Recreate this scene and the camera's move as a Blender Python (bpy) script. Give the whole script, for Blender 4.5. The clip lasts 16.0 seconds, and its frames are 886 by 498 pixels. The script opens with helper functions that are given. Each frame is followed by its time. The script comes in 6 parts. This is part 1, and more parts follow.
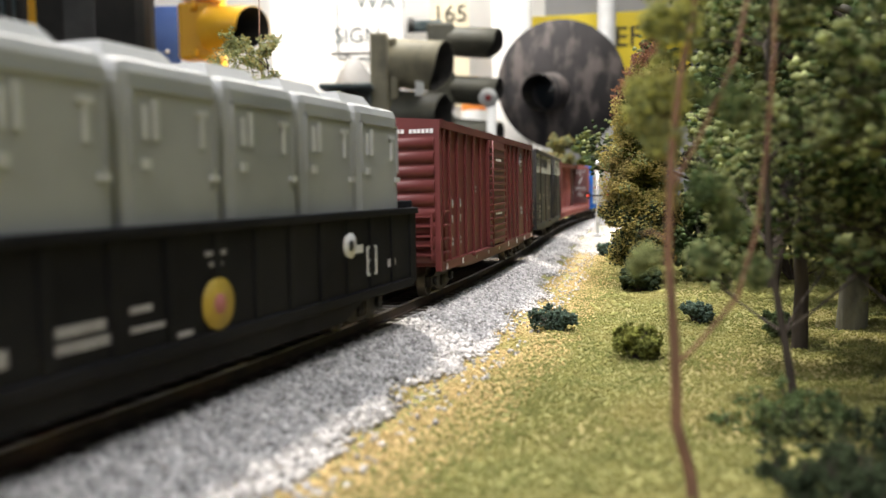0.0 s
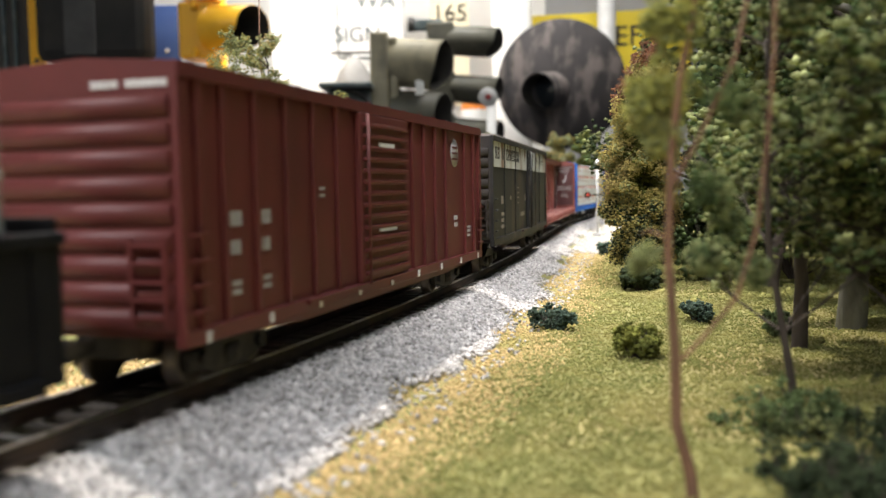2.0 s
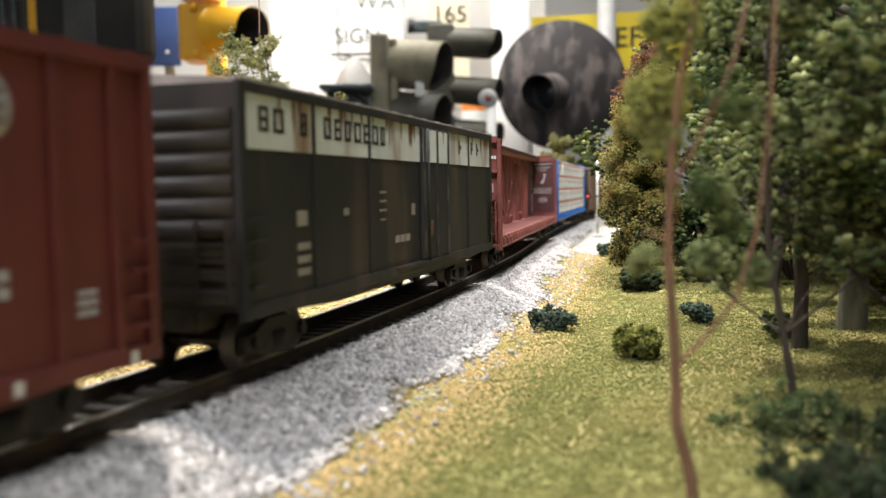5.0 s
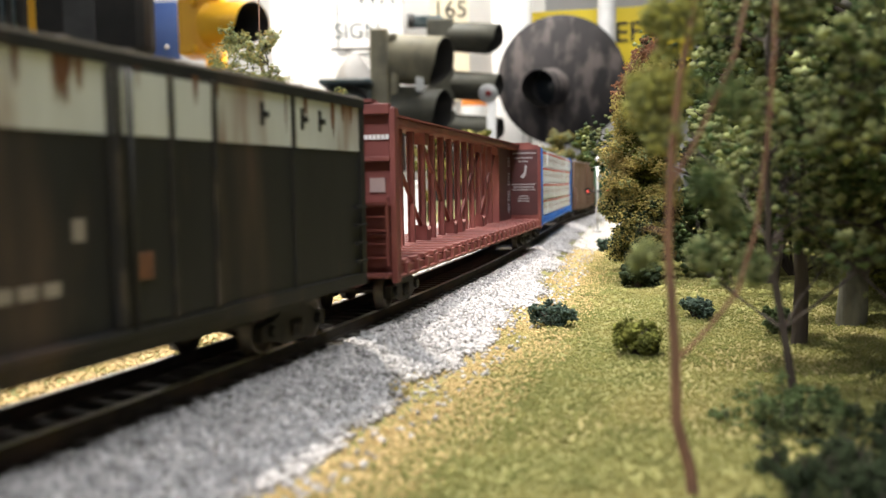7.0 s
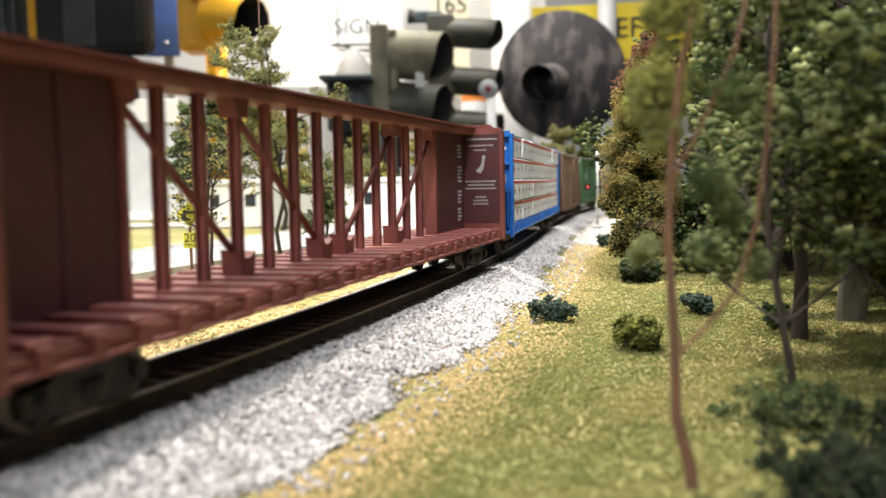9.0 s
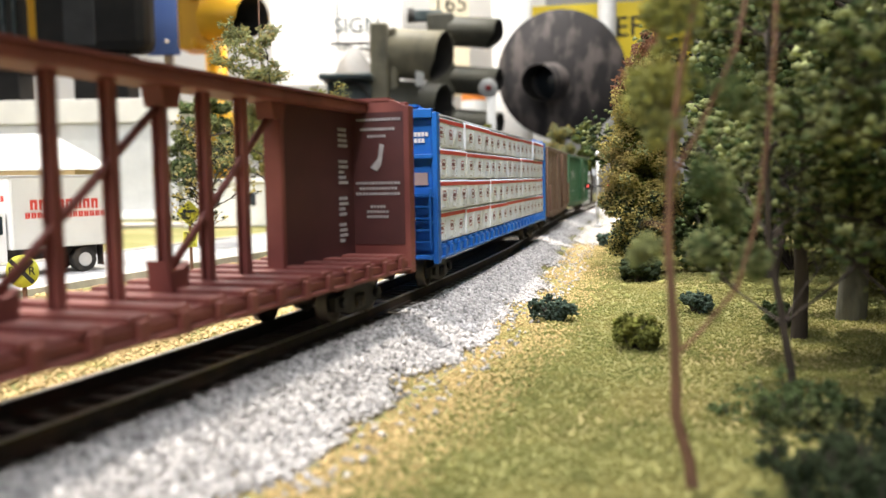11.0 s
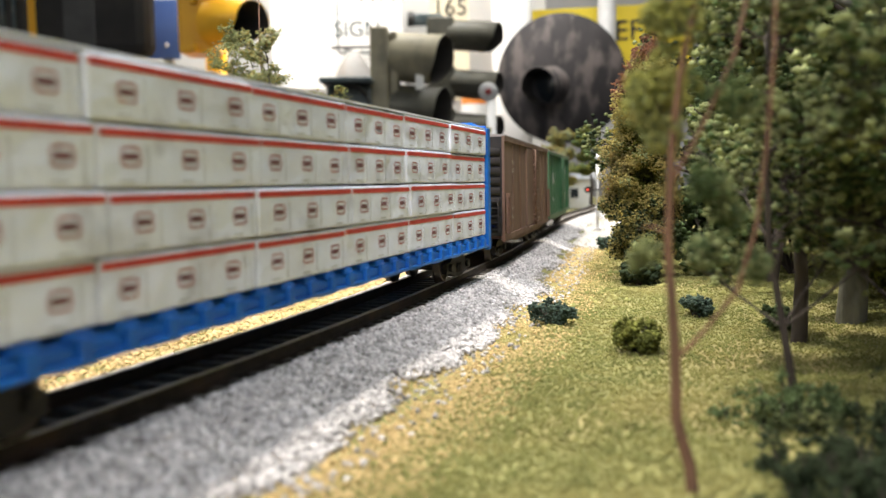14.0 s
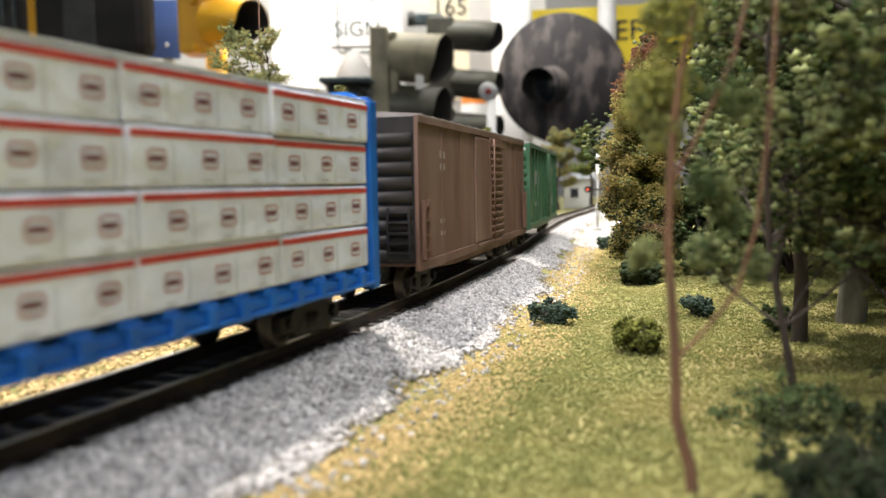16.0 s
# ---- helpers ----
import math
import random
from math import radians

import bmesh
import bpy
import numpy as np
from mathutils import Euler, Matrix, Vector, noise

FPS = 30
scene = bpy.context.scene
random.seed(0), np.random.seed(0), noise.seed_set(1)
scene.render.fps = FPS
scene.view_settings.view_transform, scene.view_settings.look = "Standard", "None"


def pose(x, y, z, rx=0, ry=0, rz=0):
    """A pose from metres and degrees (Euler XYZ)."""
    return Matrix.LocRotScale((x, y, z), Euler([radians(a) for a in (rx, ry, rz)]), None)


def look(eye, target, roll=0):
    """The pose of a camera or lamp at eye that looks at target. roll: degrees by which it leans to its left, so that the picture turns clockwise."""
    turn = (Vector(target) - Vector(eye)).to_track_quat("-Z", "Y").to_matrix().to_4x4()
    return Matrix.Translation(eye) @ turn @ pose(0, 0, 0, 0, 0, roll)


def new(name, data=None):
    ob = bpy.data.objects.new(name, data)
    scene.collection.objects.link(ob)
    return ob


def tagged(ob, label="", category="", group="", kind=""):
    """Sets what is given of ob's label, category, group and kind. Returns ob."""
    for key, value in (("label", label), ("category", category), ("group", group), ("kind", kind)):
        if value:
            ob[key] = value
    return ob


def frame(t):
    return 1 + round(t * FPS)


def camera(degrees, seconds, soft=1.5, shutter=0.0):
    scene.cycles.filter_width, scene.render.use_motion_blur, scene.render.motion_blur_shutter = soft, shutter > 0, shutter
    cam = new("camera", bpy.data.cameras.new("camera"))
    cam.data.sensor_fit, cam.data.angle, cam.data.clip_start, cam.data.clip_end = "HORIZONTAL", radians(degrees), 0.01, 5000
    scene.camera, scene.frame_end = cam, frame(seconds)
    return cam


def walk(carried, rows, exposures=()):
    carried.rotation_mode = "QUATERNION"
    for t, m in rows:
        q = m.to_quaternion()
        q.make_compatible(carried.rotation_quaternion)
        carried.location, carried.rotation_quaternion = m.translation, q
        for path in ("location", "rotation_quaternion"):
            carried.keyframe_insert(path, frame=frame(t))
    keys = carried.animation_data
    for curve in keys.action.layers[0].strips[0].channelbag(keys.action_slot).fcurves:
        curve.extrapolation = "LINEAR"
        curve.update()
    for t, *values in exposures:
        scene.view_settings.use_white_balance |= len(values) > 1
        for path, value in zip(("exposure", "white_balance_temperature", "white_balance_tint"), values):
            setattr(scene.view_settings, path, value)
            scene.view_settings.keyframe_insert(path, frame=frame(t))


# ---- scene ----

# A model railway (1:87) in a museum room: x across the track, y along it, z = 0 at the rail tops.
cam = camera(52.53, 16.0, soft=1.4, shutter=0.5)
cam.data.dof.use_dof, cam.data.dof.focus_distance, cam.data.dof.aperture_fstop = True, 0.32, 21.0
TILT = [(0, -3.85), (0.5, -3.92), (1, -3.87), (1.5, -3.90), (2, -3.90), (2.5, -3.85), (3, -3.81), (3.5, -3.85), (4, -3.81), (6.5, -3.87), (7, -4.12), (7.5, -4.15), (8, -4.16), (8.5, -4.22), (9, -4.39), (11.5, -4.50), (12, -4.59), (12.5, -4.59), (13, -4.50), (13.5, -4.23), (14, -4.23), (14.5, -4.19), (15, -4.05), (15.5, -4.14), (16, -4.24)]
walk(cam, [(t, pose(0.1012, 0.0, 0.0329, 90 + p, 0.98, 18.976)) for t, p in TILT])

# Place of the red boxcar's rear end along the track, time by time
TRAIN = [(0, 0.2482), (0.5, 0.2171), (1, 0.1851), (1.5, 0.1521), (2, 0.1197), (2.5, 0.0877), (3, 0.0561), (3.5, 0.0263), (4, -0.0021), (6.5, -0.1640), (7, -0.1961), (7.5, -0.2272), (8, -0.2583), (8.5, -0.2908), (9, -0.3229), (11.5, -0.4756), (12, -0.5055), (12.5, -0.5364), (13, -0.5686), (13.5, -0.5997), (14, -0.6291), (14.5, -0.6579), (15, -0.6873), (15.5, -0.7174), (16, -0.7477)]

# ---------------------------------------------------------------- light
world = bpy.data.worlds.new("room_air")
scene.world = world
world.use_nodes = True
world.node_tree.nodes["Background"].inputs[0].default_value = (0.9, 0.95, 1.0, 1)
world.node_tree.nodes["Background"].inputs[1].default_value = 0.02
scene.view_settings.exposure = 0.0


def lamp(name, kind, m, energy, colour, **more):
    data = bpy.data.lights.new(name, kind)
    data.energy, data.color = energy, colour
    if kind == "AREA":
        data.shape, data.size, data.size_y = "RECTANGLE", more["size"], more["size_y"]
    if kind == "SPOT":
        data.spot_size, data.spot_blend, data.shadow_soft_size = radians(more["cone"]), 0.4, more["radius"]
    ob = new(name, data)
    ob.matrix_world = m
    return ob


SPOT_AT, SPOT_AIM = (-0.44, 0.67, 1.75), (0.02, 0.25, 0)
# The far and side spots are added fill lamps with no seen source.
FAR_FILL_AT, FAR_FILL_AIM = (0.42, -0.42, 1.72), (0.00, 0.57, 0.03)
SIDE_FILL_AT, SIDE_FILL_AIM = (0.05, -0.75, 1.72), (-0.55, 0.75, 0.03)
lamp("spotlight_beam", "SPOT", look(SPOT_AT, SPOT_AIM), 246, (1.0, 0.91, 0.80), cone=75, radius=0.03)
lamp("spotlight_beam", "SPOT", look(SIDE_FILL_AT, SIDE_FILL_AIM), 52, (1.0, 0.97, 0.93), cone=34, radius=0.03)
lamp("spotlight_beam", "SPOT", look(FAR_FILL_AT, FAR_FILL_AIM), 130, (1.0, 0.95, 0.94), cone=22, radius=0.04)
# Ceiling panels are unseen, added to lift the wall, ballast and grove.
lamp("ceiling_fill_beam", "AREA", pose(-1.6, 3.6, 1.86), 110, (1.0, 0.97, 0.92), size=3.2, size_y=0.3)
lamp("ceiling_fill_beam", "AREA", pose(0.12, 0.45, 1.86), 24, (0.78, 0.90, 1.0), size=2.4, size_y=0.3)
lamp("ceiling_fill_beam", "AREA", pose(-0.45, -1.3, 1.86), 82, (0.98, 0.96, 1.0), size=2.4, size_y=0.3)


# ---------------------------------------------------------------- materials
def mat(name, a, b=None, scale=60.0, rough=0.6, metal=0.0, bump=0.0, bscale=None, island=0.0, spec=0.4, c=None, cscale=12.0, camt=0.5,
        glow=0.0, stretch=None, leaf=0.0):
    """Two colours mixed by fine noise, a third by broad noise, with relief."""
    m = bpy.data.materials.new(name)
    m.use_nodes = True
    n, l = m.node_tree.nodes, m.node_tree.links
    p = n["Principled BSDF"]
    p.inputs["Roughness"].default_value, p.inputs["Metallic"].default_value = rough, metal
    p.inputs["Specular IOR Level"].default_value = spec
    b = b or tuple(v * 0.8 for v in a)
    tc = n.new("ShaderNodeTexCoord")
    out = tc.outputs["Object"]
    if stretch:
        mp = n.new("ShaderNodeMapping")
        mp.inputs["Scale"].default_value = stretch
        l.new(out, mp.inputs[0])
        out = mp.outputs[0]
    nz = n.new("ShaderNodeTexNoise")
    nz.inputs["Scale"].default_value, nz.inputs["Detail"].default_value = scale, 6
    l.new(out, nz.inputs["Vector"])
    rp = n.new("ShaderNodeValToRGB")
    rp.color_ramp.elements[0].position, rp.color_ramp.elements[1].position = 0.35, 0.65
    rp.color_ramp.elements[0].color, rp.color_ramp.elements[1].color = (*a, 1), (*b, 1)
    l.new(nz.outputs["Fac"], rp.inputs[0])
    col = rp.outputs[0]
    if c:
        nb = n.new("ShaderNodeTexNoise")
        nb.inputs["Scale"].default_value, nb.inputs["Detail"].default_value = cscale, 5
        l.new(out, nb.inputs["Vector"])
        r2 = n.new("ShaderNodeValToRGB")
        r2.color_ramp.elements[0].position, r2.color_ramp.elements[1].position = camt, camt + 0.14
        l.new(nb.outputs["Fac"], r2.inputs[0])
        mx = n.new("ShaderNodeMix")
        mx.data_type = "RGBA"
        l.new(r2.outputs[0], mx.inputs[0])
        l.new(col, mx.inputs[6])
        mx.inputs[7].default_value = (*c, 1)
        col = mx.outputs[2]
    if island:
        g = n.new("ShaderNodeNewGeometry")
        h = n.new("ShaderNodeHueSaturation")
        mr = n.new("ShaderNodeMapRange")
        mr.inputs["To Min"].default_value, mr.inputs["To Max"].default_value = 1 - island, 1 + island
        l.new(g.outputs["Random Per Island"], mr.inputs[0])
        l.new(mr.outputs[0], h.inputs["Value"])
        l.new(col, h.inputs["Color"])
        col = h.outputs[0]
    l.new(col, p.inputs["Base Color"])
    if bump:
        bn = n.new("ShaderNodeTexNoise")
        bn.inputs["Scale"].default_value, bn.inputs["Detail"].default_value = bscale or scale * 2, 4
        l.new(out, bn.inputs["Vector"])
        bp = n.new("ShaderNodeBump")
        bp.inputs["Strength"].default_value, bp.inputs["Distance"].default_value = bump, 0.5 / (bscale or scale * 2)
        l.new(bn.outputs["Fac"], bp.inputs["Height"])
        l.new(bp.outputs[0], p.inputs["Normal"])
    if leaf:
        tr = n.new("ShaderNodeBsdfTranslucent")
        l.new(col, tr.inputs["Color"])
        ms = n.new("ShaderNodeMixShader")
        ms.inputs[0].default_value = leaf
        l.new(p.outputs[0], ms.inputs[1])
        l.new(tr.outputs[0], ms.inputs[2])
        l.new(ms.outputs[0], n["Material Output"].inputs["Surface"])
    if glow:
        p.inputs["Emission Color"].default_value, p.inputs["Emission Strength"].default_value = (*a, 1), glow
    return m


M = {}
M["soil"] = mat("soil", (0.225, 0.210, 0.074), (0.180, 0.178, 0.060), 500, 0.95, bump=0.6, bscale=900, c=(0.32, 0.26, 0.115), cscale=14)
M["foam_green"] = mat("foam_green", (0.212, 0.207, 0.070), (0.160, 0.168, 0.056), 160, 0.95, island=0.16, spec=0.1, c=(0.245, 0.225, 0.082), cscale=45)
M["foam_tan"] = mat("foam_tan", (0.58, 0.43, 0.215), (0.48, 0.36, 0.170), 200, 0.95, island=0.22, spec=0.1, c=(0.36, 0.31, 0.12), cscale=60, camt=0.54)
M["ballast"] = mat("ballast", (0.52, 0.500, 0.49), (0.345, 0.332, 0.325), 300, 0.9, island=0.45, spec=0.2)
M["cork"] = mat("ballast_bed", (0.5, 0.49, 0.47), (0.36, 0.35, 0.33), 900, 0.95, bump=0.8, bscale=1200)
M["tie"] = mat("dark_tie_plastic", (0.115, 0.100, 0.085), (0.070, 0.062, 0.054), 400, 0.8, bump=0.3, c=(0.15, 0.135, 0.12), cscale=160)
M["rail"] = mat("weathered_rail", (0.060, 0.045, 0.036), (0.040, 0.031, 0.026), 400, 0.8, c=(0.085, 0.055, 0.038), cscale=60)
M["rail_top"] = mat("polished_rail_head", (0.55, 0.52, 0.48), (0.45, 0.42, 0.38), 500, 0.28, metal=1.0)
M["asphalt"] = mat("grey_asphalt", (0.34, 0.34, 0.34), (0.28, 0.28, 0.285), 300, 0.9, bump=0.3, c=(0.40, 0.39, 0.37), cscale=30)
M["pale_road"] = mat("pale_gravel_road", (0.46, 0.43, 0.39), (0.38, 0.355, 0.32), 400, 0.95, bump=0.5, c=(0.52, 0.50, 0.46), cscale=60)
M["red"] = mat("boxcar_red_paint", (0.118, 0.024, 0.023), (0.102, 0.021, 0.020), 120, 0.5, c=(0.088, 0.019, 0.019), cscale=25, camt=0.55)
M["brown"] = mat("weathered_brown_paint", (0.155, 0.085, 0.058), (0.12, 0.066, 0.046), 90, 0.75, c=(0.19, 0.12, 0.09), cscale=40, stretch=(1, 1, 0.35))
M["green"] = mat("green_paint", (0.028, 0.102, 0.044), (0.022, 0.085, 0.037), 120, 0.55, c=(0.045, 0.118, 0.062), cscale=30)
M["black"] = mat("black_paint", (0.010, 0.010, 0.012), (0.007, 0.007, 0.009), 150, 0.68, spec=0.1, c=(0.014, 0.014, 0.016), cscale=30)
M["dark_green"] = mat("weathered_dark_paint", (0.023, 0.0225, 0.022), (0.016, 0.016, 0.0165), 140, 0.6, spec=0.3, c=(0.066, 0.046, 0.036), cscale=70, camt=0.56, stretch=(1, 1, 0.18))
M["rusty_white"] = mat("rust_streaked_white_paint", (0.60, 0.62, 0.60), (0.48, 0.49, 0.47), 90, 0.8, c=(0.24, 0.14, 0.085), cscale=85, camt=0.56, stretch=(1, 1, 0.20))
M["oxide"] = mat("brown_red_oxide_paint", (0.165, 0.045, 0.038), (0.135, 0.037, 0.032), 120, 0.6, c=(0.22, 0.068, 0.055), cscale=40)
# Darker oxide tone for end webs, their ribs and one bulkhead face.
M["oxide_dark"] = mat("darker_oxide_tone", (0.075, 0.024, 0.024), (0.06, 0.02, 0.02), 120, 0.6)
M["blue"] = mat("bright_blue_paint", (0.012, 0.145, 0.52), (0.010, 0.12, 0.45), 120, 0.42, c=(0.012, 0.105, 0.40), cscale=30)
M["wrap"] = mat("white_lumber_wrap", (0.84, 0.88, 0.97), (0.74, 0.77, 0.86), 70, 0.55, bump=0.45, bscale=120, c=(0.60, 0.62, 0.69), cscale=90, camt=0.56)
M["wrap_red"] = mat("red_print", (0.60, 0.07, 0.05), (0.50, 0.06, 0.05), 200, 0.6)
M["wrap_mark"] = mat("dull_red_print", (0.44, 0.15, 0.15), (0.35, 0.12, 0.13), 300, 0.6)
M["wrap_ink"] = mat("dark_maroon_print", (0.24, 0.10, 0.11), (0.17, 0.08, 0.09), 300, 0.6)
M["grey_load"] = mat("grey_cover_plastic", (0.305, 0.315, 0.315), (0.28, 0.29, 0.29), 60, 0.45, c=(0.25, 0.26, 0.26), cscale=30)
M["pale_mark"] = mat("faded_grey_marking", (0.47, 0.48, 0.48), (0.42, 0.43, 0.43), 300, 0.6)
M["lettering"] = mat("white_lettering", (0.70, 0.70, 0.70), (0.6, 0.6, 0.6), 300, 0.6)
M["dim_lettering"] = mat("greyed_lettering", (0.40, 0.39, 0.40), (0.30, 0.29, 0.30), 500, 0.7)
M["faded_plate"] = mat("faded_data_plate", (0.30, 0.22, 0.21), (0.24, 0.18, 0.17), 300, 0.6)
M["rust"] = mat("rust_stain", (0.19, 0.085, 0.042), (0.12, 0.055, 0.032), 400, 0.85)
M["end_black"] = mat("sooty_end_paint", (0.019, 0.017, 0.016), (0.013, 0.012, 0.012), 150, 0.55, c=(0.036, 0.030, 0.027), cscale=60, stretch=(1, 1, 0.4))
M["faded_lettering"] = mat("faded_lettering", (0.30, 0.26, 0.22), (0.24, 0.21, 0.18), 300, 0.7)
M["black_print"] = mat("black_lettering", (0.02, 0.02, 0.02), None, 300, 0.6)
M["yellow_mark"] = mat("dull_yellow_badge", (0.42, 0.29, 0.035), (0.36, 0.24, 0.03), 300, 0.5)
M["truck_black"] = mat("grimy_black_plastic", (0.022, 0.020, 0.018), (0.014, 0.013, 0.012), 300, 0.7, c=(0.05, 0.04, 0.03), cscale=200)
M["wheel"] = mat("dark_wheel_steel", (0.12, 0.10, 0.09), (0.08, 0.07, 0.06), 300, 0.45, metal=0.7)
M["roof_grey"] = mat("galvanised_roof", (0.33, 0.30, 0.29), (0.25, 0.22, 0.21), 200, 0.6)
M["leaf_olive"] = mat("olive_foliage", (0.52, 0.445, 0.16), (0.40, 0.345, 0.12), 90, 0.9, island=0.33, spec=0.1, c=(0.50, 0.41, 0.20), cscale=40, leaf=0.5)
M["leaf_dark"] = mat("dark_green_foliage", (0.155, 0.215, 0.090), (0.100, 0.145, 0.066), 90, 0.9, island=0.5, spec=0.1, c=(0.25, 0.26, 0.11), cscale=30, camt=0.52, leaf=0.5)
# Deep green: shade under the trees put into colour; also plain dark leaves.
M["leaf_deep"] = mat("deep_green_and_shade_foliage", (0.050, 0.068, 0.034), (0.032, 0.046, 0.024), 120, 0.9, island=0.4, spec=0.1, leaf=0.3)
# Pale leaves of the saplings; in the grove they paint lit foliage.
M["leaf_light"] = mat("pale_and_lit_green_foliage", (0.37, 0.40, 0.19), (0.28, 0.31, 0.145), 90, 0.9, island=0.4, spec=0.1, leaf=0.5)
M["leaf_pale"] = mat("silvery_green_foliage", (0.44, 0.46, 0.27), (0.34, 0.37, 0.20), 90, 0.9, island=0.35, spec=0.1, leaf=0.5)
# Brightened leaf colour, so the sapling's clumps read as lit.
M["leaf_sunlit"] = mat("sunlit_yellow_green_foliage", (0.56, 0.55, 0.22), (0.44, 0.45, 0.17), 90, 0.9, island=0.3, spec=0.1, leaf=0.65)
M["leaf_blue"] = mat("blue_green_foliage", (0.085, 0.120, 0.090), (0.055, 0.085, 0.065), 200, 0.9, island=0.5, spec=0.1, leaf=0.3)
M["leaf_moss"] = mat("moss_green_foliage", (0.20, 0.21, 0.050), (0.11, 0.125, 0.033), 200, 0.9, island=0.45, spec=0.1, leaf=0.4)
M["leaf_rust"] = mat("rusty_seed_foliage", (0.34, 0.17, 0.10), (0.25, 0.13, 0.08), 200, 0.9, island=0.4, spec=0.1, leaf=0.45)
M["bark"] = mat("brown_bark", (0.19, 0.10, 0.06), (0.12, 0.065, 0.042), 250, 0.9, bump=0.6, stretch=(1, 1, 0.3))
M["bark_dark"] = mat("dark_bark", (0.05, 0.038, 0.028), (0.032, 0.025, 0.02), 250, 0.9, bump=0.6, stretch=(1, 1, 0.3))
M["wall"] = mat("white_wall_paint", (0.80, 0.79, 0.77), (0.77, 0.76, 0.74), 3, 0.8, bump=0.05, bscale=60)
M["bell_grey"] = mat("dull_grey_enamel", (0.27, 0.26, 0.25), (0.22, 0.21, 0.20), 14, 0.6)
M["bark_grey"] = mat("mottled_grey_bark", (0.115, 0.110, 0.085), (0.060, 0.060, 0.048), 220, 0.9, bump=0.6, c=(0.17, 0.17, 0.14), cscale=120, stretch=(1, 1, 0.4))
M["wall_grey"] = mat("grey_wall_paint", (0.33, 0.33, 0.335), (0.30, 0.30, 0.305), 3, 0.8, bump=0.05, bscale=60)
M["ceiling"] = mat("ceiling_paint", (0.78, 0.78, 0.77), (0.74, 0.74, 0.73), 4, 0.9, bump=0.1, bscale=80)
M["floor"] = mat("dark_floor_carpet", (0.12, 0.12, 0.13), (0.09, 0.09, 0.10), 40, 0.95, bump=0.3)
M["plywood"] = mat("painted_plywood", (0.10, 0.12, 0.10), (0.08, 0.09, 0.08), 20, 0.8, bump=0.1)
M["sig_grey"] = mat("weathered_grey_green_enamel", (0.29, 0.262, 0.180), (0.22, 0.200, 0.140), 12, 0.55, c=(0.16, 0.145, 0.105), cscale=6)
M["sig_olive"] = mat("dark_olive_enamel", (0.085, 0.082, 0.062), (0.055, 0.054, 0.042), 14, 0.5, c=(0.13, 0.12, 0.09), cscale=9, camt=0.56)
M["maroon"] = mat("dark_maroon_enamel", (0.060, 0.022, 0.022), (0.040, 0.016, 0.017), 10, 0.5)
M["lemon"] = mat("lemon_sign_face", (0.62, 0.60, 0.07), (0.54, 0.52, 0.06), 300, 0.5)
M["sig_black"] = mat("black_enamel", (0.032, 0.030, 0.028), (0.045, 0.042, 0.038), 10, 0.6)
M["case_black"] = mat("matt_black_case", (0.026, 0.025, 0.024), (0.020, 0.020, 0.020), 10, 0.7, spec=0.2)
M["case_grey"] = mat("dark_grey_panel", (0.060, 0.061, 0.062), (0.045, 0.046, 0.048), 10, 0.7, spec=0.2)
M["sig_teal"] = mat("dull_teal_enamel", (0.075, 0.105, 0.112), (0.050, 0.072, 0.078), 10, 0.5, c=(0.12, 0.14, 0.145), cscale=14)
M["disc"] = mat("worn_black_target", (0.040, 0.035, 0.036), (0.020, 0.018, 0.019), 9, 0.75, c=(0.115, 0.096, 0.090), cscale=13, camt=0.48, bump=0.2, stretch=(1, 1, 0.5))
M["sig_yellow"] = mat("traffic_yellow_enamel", (0.92, 0.50, 0.025), (0.85, 0.44, 0.025), 10, 0.4)
M["sign_yellow"] = mat("yellow_sign_face", (0.72, 0.56, 0.02), (0.65, 0.50, 0.02), 8, 0.5)
M["sign_blue"] = mat("blue_sign_face", (0.06, 0.12, 0.35), (0.05, 0.10, 0.30), 8, 0.5)
M["cream"] = mat("cream_sign_face", (0.72, 0.64, 0.46), (0.66, 0.58, 0.42), 8, 0.6)
M["orange"] = mat("orange_plastic", (0.80, 0.26, 0.05), (0.7, 0.22, 0.04), 8, 0.5)
M["steel"] = mat("painted_steel_post", (0.50, 0.50, 0.50), (0.42, 0.42, 0.42), 12, 0.5)
M["pale_plaster"] = mat("pale_plaster", (0.60, 0.59, 0.55), (0.54, 0.53, 0.50), 30, 0.85, bump=0.1)
M["concrete"] = mat("grey_model_concrete", (0.50, 0.51, 0.52), (0.45, 0.46, 0.47), 40, 0.85, bump=0.15, c=(0.54, 0.54, 0.54), cscale=12)
M["white_paint"] = mat("white_model_paint", (0.78, 0.78, 0.76), (0.72, 0.72, 0.70), 60, 0.5)
M["tan_trim"] = mat("tan_trim_paint", (0.48, 0.36, 0.20), (0.42, 0.31, 0.17), 60, 0.7)
M["silver"] = mat("silver_model_paint", (0.60, 0.60, 0.60), (0.5, 0.5, 0.5), 200, 0.35, metal=0.5)
M["lens_red"] = mat("lit_red_lens", (0.9, 0.10, 0.07), (0.9, 0.10, 0.07), 100, 0.3, glow=0.25)
M["lens_dim"] = mat("unlit_red_lens", (0.28, 0.05, 0.05), (0.24, 0.04, 0.04), 100, 0.25)
M["glass_dark"] = mat("dark_window_glass", (0.02, 0.025, 0.03), (0.02, 0.025, 0.03), 10, 0.08, spec=0.6)
M["lamp_glow"] = mat("lit_diffuser", (1.0, 0.97, 0.92), (1.0, 0.97, 0.92), 1, 0.5, glow=3.0)


